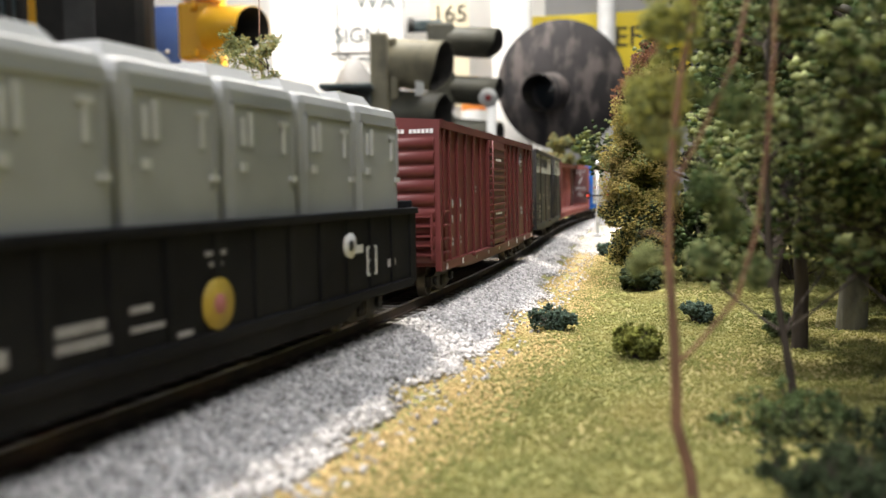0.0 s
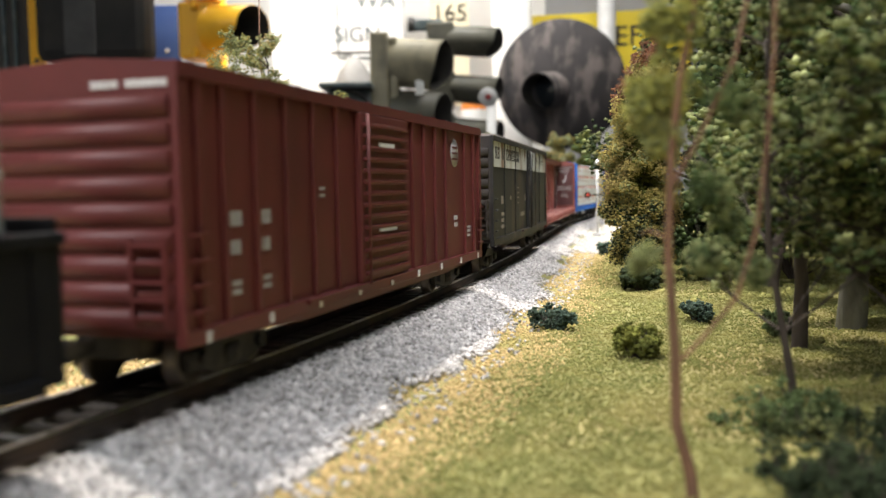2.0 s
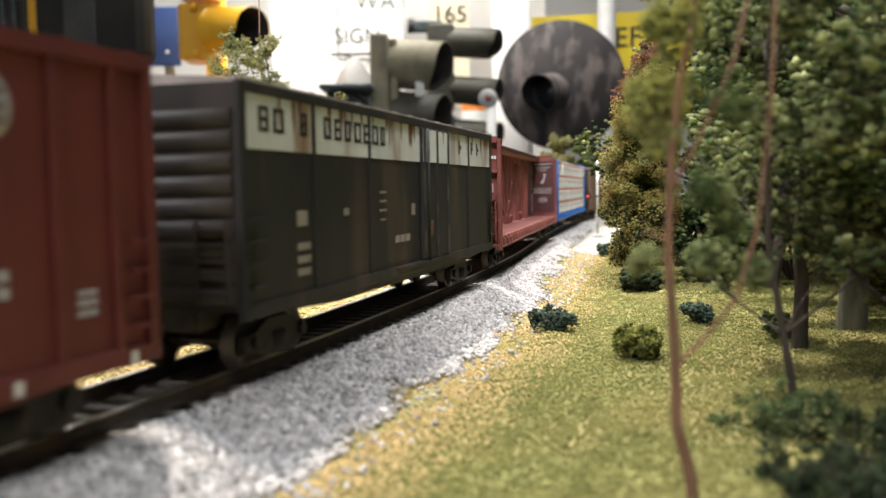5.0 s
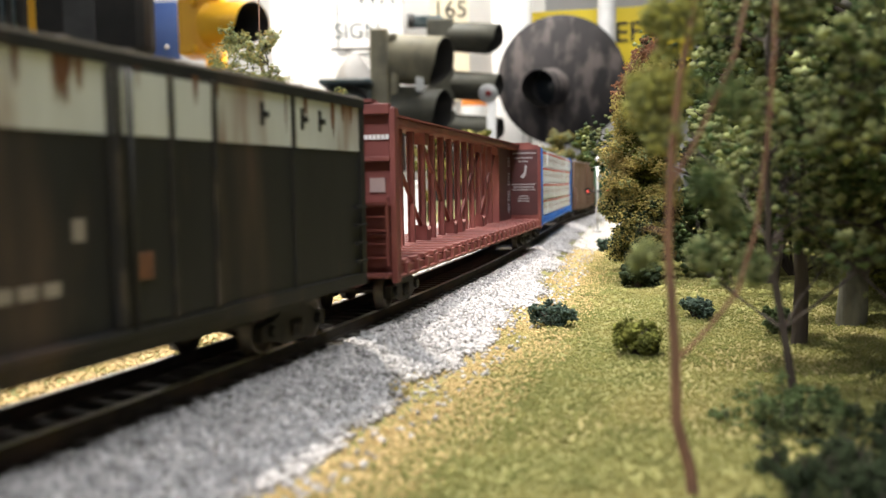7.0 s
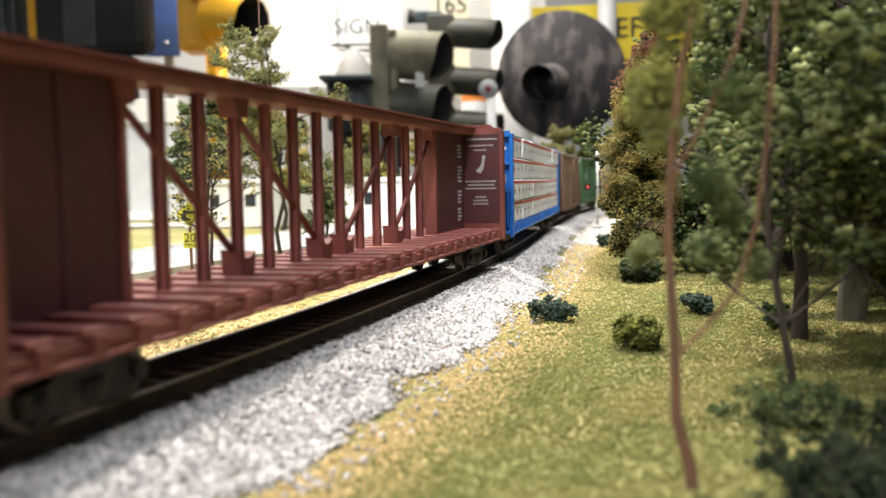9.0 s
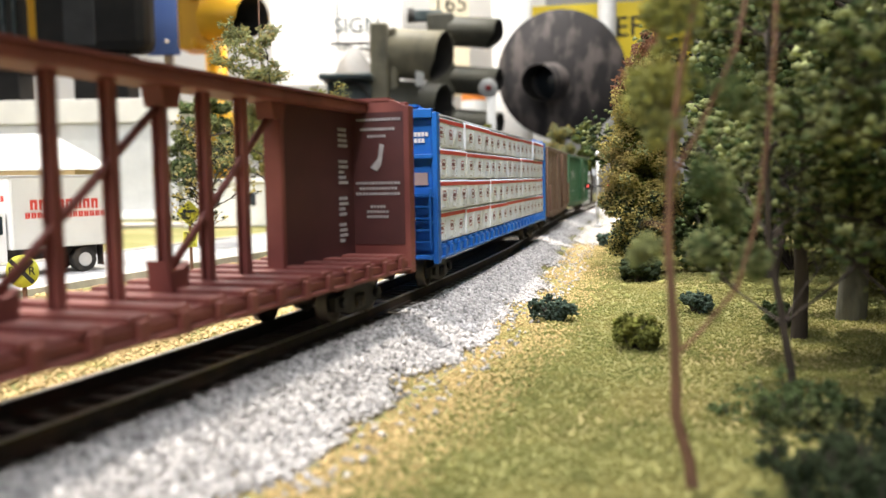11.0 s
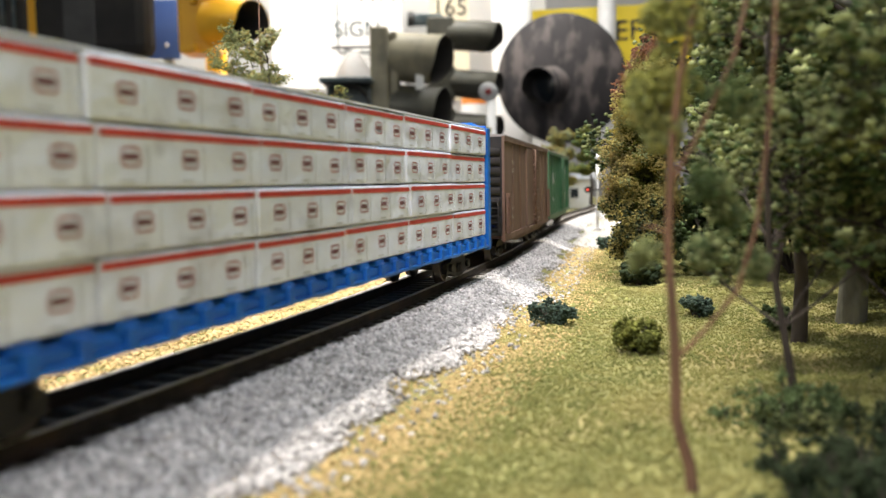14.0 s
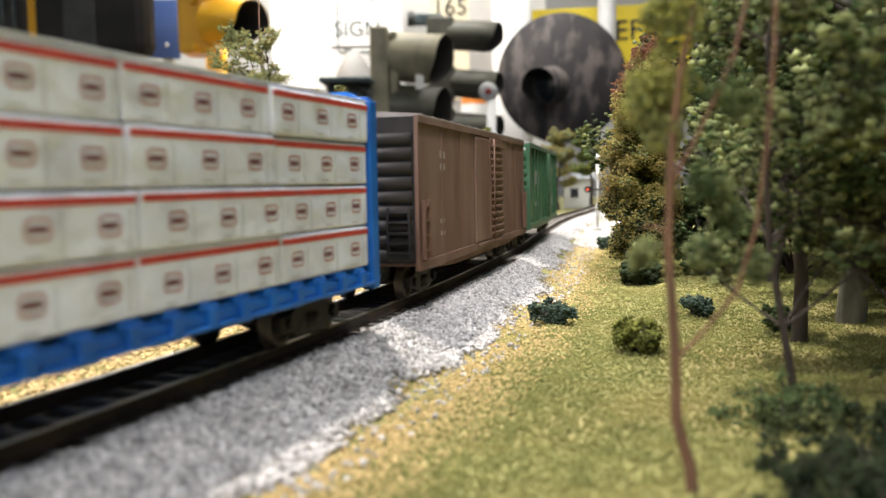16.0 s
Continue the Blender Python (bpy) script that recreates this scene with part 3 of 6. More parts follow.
def boxcar(name, label, y0, y1, side, end, roof, zb, zt, door, posts, marks, band=None, end_ribs=9, door_label="", proud=0.0009, door_ribs=14, mark_mt="dim_lettering"):
    """A boxcar: core, corrugated ends, side posts, doors, sill, roof, ladders."""
    car, h = new_car(name, label, y0, y1)
    X = 0.0175 - proud
    bm = bm_box(-X, X, -h + 0.0012, h - 0.0012, zb, zt, bev=0.0003)
    part("body", bm, side, car)
    if band:
        z0, mt = band
        for s in (-1, 1):
            part("upper_band", bm_box(min(s * (X - 0.0002), s * (X + 0.00025)), max(s * (X - 0.0002), s * (X + 0.00025)), -h + 0.002, h - 0.002, z0, zt - 0.001), mt, car, "rust-streaked white upper band")
    # roof: slight camber with seams
    out = [(-0.0177, zt), (-0.0177, zt + 0.0007), (0, zt + 0.0019), (0.0177, zt + 0.0007), (0.0177, zt)]
    bm = bmesh.new()
    a = [bm.verts.new((x, -h, z)) for x, z in out]
    b = [bm.verts.new((x, h, z)) for x, z in out]
    bm.faces.new(a), bm.faces.new(b[::-1])
    for i in range(5):
        bm.faces.new((a[i], b[i], b[(i + 1) % 5], a[(i + 1) % 5]))
    rf = part("roof", bm, roof, car)
    n = 15
    for i in range(n):
        y = -h + 0.004 + (2 * h - 0.008) * i / (n - 1)
        bm = bmesh.new()
        for s in (-1, 1):
            v = [bm.verts.new((s * u, y + e, z)) for e in (-0.0006, 0.0006) for u, z in ((0.0178, zt + 0.0003), (0.0178, zt + 0.0009), (0.0006, zt + 0.00215), (0.0006, zt + 0.0015))]
            bm.faces.new(v[:4]), bm.faces.new(v[4:])
            for k in range(4):
                bm.faces.new((v[k], v[k + 4], v[(k + 1) % 4 + 4], v[(k + 1) % 4]))
        part("roof_seam", bm, roof, rf)
    # corrugated ends
    for s in (-1, 1):
        e = part("end_panel", bm_box(-0.017, 0.017, min(s * h, s * (h - 0.0014)), max(s * h, s * (h - 0.0014)), zb + 0.001, zt), end, car)
        for i in range(end_ribs):
            z = zb + 0.003 + (zt - zb - 0.0090) * i / (end_ribs - 1)
            bm = bmesh.new()
            prof = [(0, -0.0018), (0.0007, -0.0013), (0.0011, 0.0), (0.0007, 0.0013), (0, 0.0018)]
            A = [bm.verts.new((-0.0158, s * (h + p - 0.0001), z + q)) for p, q in prof]
            B = [bm.verts.new((0.0158, s * (h + p - 0.0001), z + q)) for p, q in prof]
            for k in range(4):
                f = bm.faces.new((A[k], B[k], B[k + 1], A[k + 1]))
                f.smooth = True
            bm.faces.new(A), bm.faces.new(B[::-1])
            part("end_rib", bm, end, e)
        for sx in (-1, 1):
            part("corner_post", bm_box(sx * 0.017 - 0.0005, sx * 0.017 + 0.0005, min(s * (h - 0.002), s * (h + 0.0003)), max(s * (h - 0.002), s * (h + 0.0003)), zb - 0.001, zt + 0.0003), side, car)
        bm = bmesh.new()
        for i in range(11 if end == side else 0):
            x = 0.0022 + i * 0.00125
            if i != 4:
                box(bm, x, x + 0.0009, min(s * h, s * (h + 0.0002)), max(s * h, s * (h + 0.0002)), zt - 0.0031, zt - 0.0019)
        if end == side:
            part("end_lettering", bm, "lettering", car, "white printed marks")
        else:
            bm.free()
        ladder(car, s * h + (0.0006 if s > 0 else -0.0018), 0.0090, 0.006, zb + 0.002, zb + 0.016, 5, end, axis="x")
    d0, d1, dmt = door
    for sx in (-1, 1):
        for y in posts:
            part("side_post", bm_box(min(sx * X, sx * 0.0175), max(sx * X, sx * 0.0175), y - 0.0008, y + 0.0008, zb + 0.001, zt - 0.0012, bev=0.0002), side, car)
        part("top_chord", bm_box(min(sx * X, sx * 0.0178), max(sx * X, sx * 0.0178), -h, h, zt - 0.0016, zt + 0.0002), side, car)
        part("side_sill", bm_box(min(sx * (X - 0.001), sx * 0.0177), max(sx * (X - 0.001), sx * 0.0177), -h, h, zb - 0.0012, zb + 0.0014, bev=0.0002), side, car)
        part("skirt", prism(bmesh.new(), [(-h * 0.9, zb - 0.001), (-h * 0.55, zb - 0.0028), (h * 0.55, zb - 0.0028), (h * 0.9, zb - 0.001)], sx * 0.0165 - 0.0004, sx * 0.0165 + 0.0004), side, car)
        dr = part("door", bm_box(min(sx * X, sx * 0.0181), max(sx * X, sx * 0.0181), d0, d1, zb + 0.0015, zt - 0.0018, bev=0.0003), dmt, car, door_label)
        k = door_ribs
        for i in range(k):
            z = zb + 0.0035 + (zt - zb - 0.008) * i / (k - 1)
            part("door_rib", bm_box(min(sx * 0.018, sx * 0.0186), max(sx * 0.018, sx * 0.0189), d0 + 0.0016, d1 - 0.0016, z - 0.0005, z + 0.0005, bev=0.0002), dmt, dr)
        if band:
            part("door_band", bm_box(*sorted((sx * 0.018, sx * 0.01835)), d0 + 0.0004, d1 - 0.0004, band[0], zt - 0.0022), band[1], dr, "rust-streaked white band")
        part("door_bar", tube(bmesh.new(), (sx * 0.0189, d0 + 0.003, zb + 0.001), (sx * 0.0189, d0 + 0.003, zt - 0.002), 0.0004, n=6), dmt, dr)
        part("door_track", bm_box(min(sx * X, sx * 0.0187), max(sx * X, sx * 0.0187), d0 - (d1 - d0) * 0.9, d1 + 0.002, zb + 0.0004, zb + 0.0013), side, car)
        ladder(car, sx * 0.0177 - (0 if sx > 0 else 0.001), -h + 0.0015, 0.005, zb + 0.002, zb + 0.018, 4, side, stiles=side == "brown")
        ladder(car, sx * 0.0177 - (0 if sx > 0 else 0.001), h - 0.0065, 0.005, zb + 0.002, zb + 0.018, 4, side, stiles=side == "brown")
    for row in marks:
        bm = bmesh.new()
        bars(bm, 0.0176 - proud, [row])
        tagged(part("lettered_row", bm, mark_mt, car), "small pale printed lettering blocks", kind="stuff")
    for i in range(9 if side == "red" else 0):
        y = -h + 0.006 + (2 * h - 0.012) * i / 8
        part("rivet_tab", bm_box(0.0174, 0.0179, y - 0.0006, y + 0.0006, zb - 0.0010, zb + 0.0008), "lettering", car, "white reflective tab")
    part("underframe", bm_box(-0.006, 0.006, -h + 0.004, h - 0.004, zb - 0.004, zb + 0.001), "truck_black", car)
    return car, h


# red boxcar
car, h = boxcar("boxcar", "clean oxide-red ribbed boxcar with white lettering", -0.0045, 0.1772, "red", "red", "red", 0.0100, 0.0521,
                (-0.0200, 0.0123, "red"), [-0.0850, -0.0775, -0.0667, -0.0547, -0.0427, -0.0307, 0.0194, 0.0296, 0.0400, 0.0506, 0.0718, 0.0828],
                [(-0.0774, 0.0270, 0.0060, 0.0026, 4), (-0.0657, 0.0270, 0.0048, 0.0026, 3), (-0.0774, 0.0222, 0.0055, 0.0024, 3), (-0.0657, 0.0222, 0.0046, 0.0024, 2),
                 (-0.0770, 0.0168, 0.005, 0.0009, 5), (-0.0770, 0.0153, 0.005, 0.0009, 4), (-0.0657, 0.0168, 0.0045, 0.0009, 4), (-0.0657, 0.0153, 0.0045, 0.0009, 3),
                 (-0.0392, 0.0328, 0.0026, 0.0007, 2), (-0.0392, 0.0314, 0.0026, 0.0007, 2), (0.0602, 0.0228, 0.0042, 0.0014, 2), (0.0602, 0.0207, 0.0042, 0.0014, 2), (0.0755, 0.0196, 0.0036, 0.0007, 4), (0.0752, 0.0182, 0.0040, 0.0009, 4), (0.0752, 0.0168, 0.0040, 0.0009, 4)])
bm = bmesh.new()
lathe(bm, [(0.0, 0.01667), (0.0043, 0.01667), (0.0043, 0.0166)], 24, "x")
part("round_badge", bm, "dim_lettering", car, "greyed white round badge", m=pose(0.0001, 0.0613, 0.0436))
bm = bmesh.new()
for k in (-0.0014, 0, 0.0014):
    box(bm, 0.0167, 0.01685, 0.0613 - 0.0030, 0.0613 + 0.0030, 0.0436 + k * 1.3 - 0.0003, 0.0436 + k * 1.3 + 0.0003)
part("badge_stripes", bm, "red", car)
bm = bmesh.new()
bars(bm, 0.01865, [(-0.0092, 0.0424, 0.0105, 0.0014, 7), (-0.0097, 0.0228, 0.0115, 0.0009, 9)])
part("door_lettering", bm, "lettering", car)

# two-tone boxcar with a broad pale band
car, h = boxcar("boxcar", "weathered olive-black boxcar with rust-streaked white upper band", 0.1985, 0.3822, "dark_green", "end_black", "roof_grey", 0.0120, 0.0517,
                (0.0075, 0.0325, "dark_green"), [-0.062, -0.031, 0.060],
                [(-0.0700, 0.0262, 0.006, 0.0030, 1), (-0.0700, 0.0215, 0.006, 0.0014, 4), (-0.0700, 0.0190, 0.006, 0.0014, 4), (-0.0700, 0.0165, 0.006, 0.0014, 3),
                 (-0.0240, 0.0322, 0.006, 0.0005, 1), (-0.0240, 0.0300, 0.006, 0.0005, 1), (-0.0240, 0.0278, 0.006, 0.0005, 1), (-0.0235, 0.0255, 0.004, 0.0005, 1),
                 (-0.0465, 0.0275, 0.003, 0.0016, 2), (0.0005, 0.0262, 0.003, 0.0030, 1), (-0.0130, 0.0195, 0.012, 0.0018, 3)],
                band=(0.0405, "rusty_white"), proud=0.0005, door_ribs=0, mark_mt="faded_lettering")
for k, wide in enumerate((3.0, 3.4, 0, 2.6, 0, 3.2, 3.0, 2.8, 3.2, 3.4, 3.2, 2.4)):
    if wide:
        y, w = -0.0850 + k * 0.0056, wide * 0.00125
        x0, x1 = 0.01722, 0.01738
        bm = bm_box(x0, x1, y, y + 0.0011, 0.0436, 0.0482)
        box(bm, x0, x1, y + w - 0.0010, y + w, 0.0436, 0.0482)
        for z in ((0.0436, 0.0474) if k % 3 else (0.0436, 0.0455, 0.0474)):
            box(bm, x0, x1, y + 0.0011, y + w - 0.0010, z, z + 0.0008)
        part("name_block", bm, "black_print", car, "worn black bold letter block")
for k in (0, 2, 3):
    y = 0.0480 + k * 0.0075
    part("name_block", box(bm_box(0.01722, 0.01738, y, y + 0.0012, 0.0440, 0.0482), 0.01722, 0.01738, y + 0.0012, y + 0.0030, 0.0455, 0.0466), "black_print", car, "worn black bold letter block")
for y in (0.0085, 0.0205, 0.0318):
    part("door_post", bm_box(0.0178, 0.0187, y - 0.0006, y + 0.0006, 0.0135, 0.0500, bev=0.0002), "truck_black", car)
part("door_lock_plate", bm_box(0.0181, 0.0186, 0.0110, 0.0150, 0.0200, 0.0240, bev=0.0002), "rust", car, "rusty lock plate")
r = random.Random(8)
for i in range(34):
    y = r.uniform(-0.088, 0.086)
    ln = r.uniform(0.003, 0.0085)
    w = r.uniform(0.0003, 0.0010)
    x = 0.01738 if not 0.006 < y < 0.034 else 0.01838
    bm = bmesh.new()
    vs = [bm.verts.new((x, y + dy, z)) for dy, z in ((-w, 0.0505), (w, 0.0505), (w * 0.5, 0.0505 - ln * 0.7), (0.0, 0.0505 - ln), (-w * 0.6, 0.0505 - ln * 0.6))]
    bm.faces.new(vs)
    bmesh.ops.solidify(bm, geom=bm.faces[:], thickness=0.00008)
    part("rust_streak", bm, "rust", car, "brown rust streak")

# brown and green boxcars at the tail
car, h = boxcar("boxcar", "weathered faded brown boxcar with ribbed door", 0.9708, 1.1430, "brown", "end_black", "roof_grey", 0.0103, 0.0506,
                (0.008, 0.032, "brown"), [-0.060, -0.036, -0.012, 0.050, 0.066],
                [(-0.062, 0.0400, 0.006, 0.0020, 4), (-0.062, 0.0365, 0.006, 0.0020, 3), (-0.062, 0.0210, 0.005, 0.0012, 3), (-0.062, 0.0175, 0.005, 0.0012, 3)], proud=0.0004, mark_mt="faded_lettering")
part("second_door", bm_box(0.0171, 0.018, -0.016, 0.007, 0.012, 0.0482, bev=0.0003), "brown", car, "plain sliding door")
car, h = boxcar("boxcar", "green boxcar with cream lettering", 1.1631, 1.3436, "green", "green", "roof_grey", 0.0108, 0.0506,
                (0.004, 0.030, "green"), [-0.066, -0.048, -0.030, -0.012, 0.046, 0.062, 0.074],
                [(-0.062, 0.0310, 0.028, 0.0070, 3), (0.044, 0.0380, 0.020, 0.0030, 5), (-0.060, 0.0200, 0.012, 0.0020, 4), (0.05, 0.018, 0.015, 0.006, 2)])


# ---------------------------------------------------------------- centre-beam flat cars
def centerbeam(label, y0, y1, mt, loaded):
    """A bulkhead flat car with a centre truss, cross risers on the deck and stake pockets along the sills."""
    car, h = new_car("centerbeam_car", label, y0, y1)
    W, zd, zt = 0.0168, 0.0129, 0.0538
    part("deck", bm_box(-W + 0.001, W - 0.001, -h, h, 0.0112, zd, bev=0.0002), mt, car)
    n = 25
    for i in range(n):
        y = -h + 0.008 + (2 * h - 0.016) * i / (n - 1)
        part("deck_riser", bm_box(-W + 0.0002, W - 0.0002, y - 0.0024, y + 0.0024, zd - 0.0004, zd + 0.0010, bev=0.0003), mt, car)
        for sx in (-1, 1):
            part("stake_pocket", bm_box(*sorted((sx * (W - 0.0008), sx * (W + 0.0006))), y - 0.0012, y + 0.0012, 0.0099, zd + 0.0002, bev=0.0003), mt, car)
        if i % 2:
            part("cross_bearer", prism(bmesh.new(), [(y - 0.0066, 0.0104), (y - 0.0040, 0.0088), (y + 0.0040, 0.0088), (y + 0.0066, 0.0104)], -W + 0.002, W - 0.0012), mt, car)
    for sx in (-1, 1):
        part("side_sill", bm_box(*sorted((sx * (W - 0.0020), sx * (W - 0.0004))), -h, h, 0.0104, 0.0122, bev=0.0002), mt, car)
        part("lower_flange", bm_box(*sorted((sx * (W - 0.0022), sx * (W + 0.0006))), -h, h, 0.0095, 0.0103, bev=0.0002), mt, car)
    part("centre_sill", bm_box(-0.004, 0.004, -h + 0.004, h - 0.004, 0.0065, 0.0112), mt, car)
    for s in (-1, 1):
        bm = bmesh.new()
        out = [(-W + 0.0004, zd - 0.003), (W - 0.0004, zd - 0.003), (W - 0.0004, zt - 0.0020), (W - 0.0050, zt), (-W + 0.0050, zt), (-W + 0.0004, zt - 0.0020)]
        near_ring, far_ring = [[bm.verts.new((x, y, z)) for x, z in out] for y in (s * h, s * (h - 0.0016))]
        bm.faces.new(near_ring), bm.faces.new(far_ring[::-1])
        for i in range(6):
            bm.faces.new((near_ring[i], far_ring[i], far_ring[(i + 1) % 6], near_ring[(i + 1) % 6]))
        bk = part("bulkhead", bm, mt, car)
        for sx in (-1, 1):
            part("bulkhead_post", bm_box(sx * (W - 0.0004) - 0.0008, sx * (W - 0.0004) + 0.0008, *sorted((s * (h + 0.0016), s * (h - 0.0020))), 0.0085, zt - 0.0018, bev=0.0003), mt, bk)
            part("top_plate", prism(bmesh.new(), [(s * (h - 0.0018), zt - 0.0004), (s * (h - 0.0018), zt + 0.0004), (s * (h + 0.0024), zt + 0.0004), (s * (h + 0.0024), zt - 0.0004)], *sorted((sx * 0.0002, sx * (W - 0.0052)))), mt, bk)
        for x, w in ((-0.0072, 0.0010), (0.0076, 0.0005)):
            part("bulkhead_rib", bm_box(x - w, x + w, *sorted((s * (h - 0.0002), s * (h + 0.0018))), zd, zt - 0.002, bev=0.0002), mt, bk)
        for z, tall in ((zt - 0.0034, 0.0026), (zt - 0.0150, 0.0013), (0.0275, 0.0008), (0.0200, 0.0008)):
            part("cross_beam", bm_box(-W + 0.0010, W - 0.0010, *sorted((s * (h - 0.0002), s * (h + 0.0021))), z, z + tall, bev=0.0002), mt, bk)
        ladder(car, s * (h + 0.0024) - (0.0011 if s < 0 else 0), 0.0085, 0.0066, 0.0130, 0.0300, 5, mt, axis="x")
        part("end_steps", bm_box(-W + 0.001, W - 0.001, *sorted((s * h, s * (h + 0.0052))), 0.0100, 0.0112, bev=0.0002), mt, car)
        part("uncoupling_lever", tube(bmesh.new(), (-W + 0.002, s * (h + 0.0056), 0.0106), (W - 0.002, s * (h + 0.0056), 0.0106), 0.0003, n=6), mt, car)
        bm = bmesh.new()
        rows = ((0.0010, 6, 0.0443), (0.0088, 6, 0.0443)) if mt == "oxide" else ((0.0090, 5, 0.0452), (0.0090, 4, 0.0434))
        for x0, m, z in rows:
            for i in range(m):
                box(bm, x0 + i * 0.0011, x0 + i * 0.0011 + 0.0008, *sorted((s * (h + 0.0001), s * (h + 0.0004))), z, z + 0.0012)
        part("end_lettering", bm, "lettering", car)
        part("data_plate", bm_box(0.0100, 0.0140, *sorted((s * (h + 0.0001), s * (h + 0.0004))), 0.0312, 0.0348), "faded_plate", car, "small faded data plate")
        bm = bmesh.new()
        for i in range(4):
            for z in (0.0316, 0.0336, 0.0225, 0.0170):
                box(bm, 0.0018 + i * 0.0012, 0.0026 + i * 0.0012, *sorted((s * (h + 0.0001), s * (h + 0.0003))), z, z + 0.0007)
        part("stencilled_rows", bm, "faded_lettering", car)
    # top chord and truss of the beam
    part("top_chord", bm_box(-0.0054, 0.0054, -h, h, zt - 0.0034, zt - 0.0006, bev=0.0008), mt, car)
    part("chord_lip", bm_box(-0.0060, 0.0060, -h, h, zt - 0.0010, zt - 0.0004), mt, car)
    near, far = -h + 0.0457, h - 0.0411
    for i in range(13):
        y = near + 0.0126 + i * 0.0136
        if y < far - 0.004:
            bm = bm_box(-0.0009, 0.0009, y - 0.0003, y + 0.0003, zd, zt - 0.003)
            box(bm, -0.0011, -0.0007, y - 0.0010, y + 0.0010, zd, zt - 0.003)
            box(bm, 0.0007, 0.0011, y - 0.0010, y + 0.0010, zd, zt - 0.003)
            part("beam_post", bm, mt, car)
    for ya, yb in ((near + 0.001, near + 0.0398), (near + 0.0398, near + 0.0806), (far - 0.0398, far - 0.0806), (far - 0.001, far - 0.0398)):
        part("diagonal", tube(bmesh.new(), (0, ya, zt - 0.006), (0, yb, zd + 0.004), 0.0008, n=6), mt, car)
        part("gusset", prism(bmesh.new(), [(yb - 0.0026, zd), (yb + 0.0026, zd), (yb + 0.0034, zd + 0.0056), (yb + 0.0010, zd + 0.0044), (yb - 0.0010, zd + 0.0044), (yb - 0.0034, zd + 0.0062)], -0.0023, 0.0023), mt, car)
        part("gusset", prism(bmesh.new(), [(ya - 0.0022, zt - 0.0072), (ya + 0.0022, zt - 0.0072), (ya + 0.0032, zt - 0.003), (ya - 0.0032, zt - 0.003)], -0.0021, 0.0021), mt, car)
    for a, b in ((-h + 0.0016, near), (far, h - 0.0016)):
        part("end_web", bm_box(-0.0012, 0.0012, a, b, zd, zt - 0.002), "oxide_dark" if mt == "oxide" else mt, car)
        part("web_stiffener", bm_box(-0.0022, 0.0022, (b if a < 0 else a) - 0.0009, (b if a < 0 else a) + 0.0009, zd, zt - 0.003, bev=0.0003), mt, car)
        for k in (0.34, 0.67) if a < 0 else ():
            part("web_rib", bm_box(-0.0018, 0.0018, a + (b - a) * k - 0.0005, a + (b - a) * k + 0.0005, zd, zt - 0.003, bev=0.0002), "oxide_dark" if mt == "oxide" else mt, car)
    if loaded:
        load(car, h, W, zd + 0.0012)
    return car, h


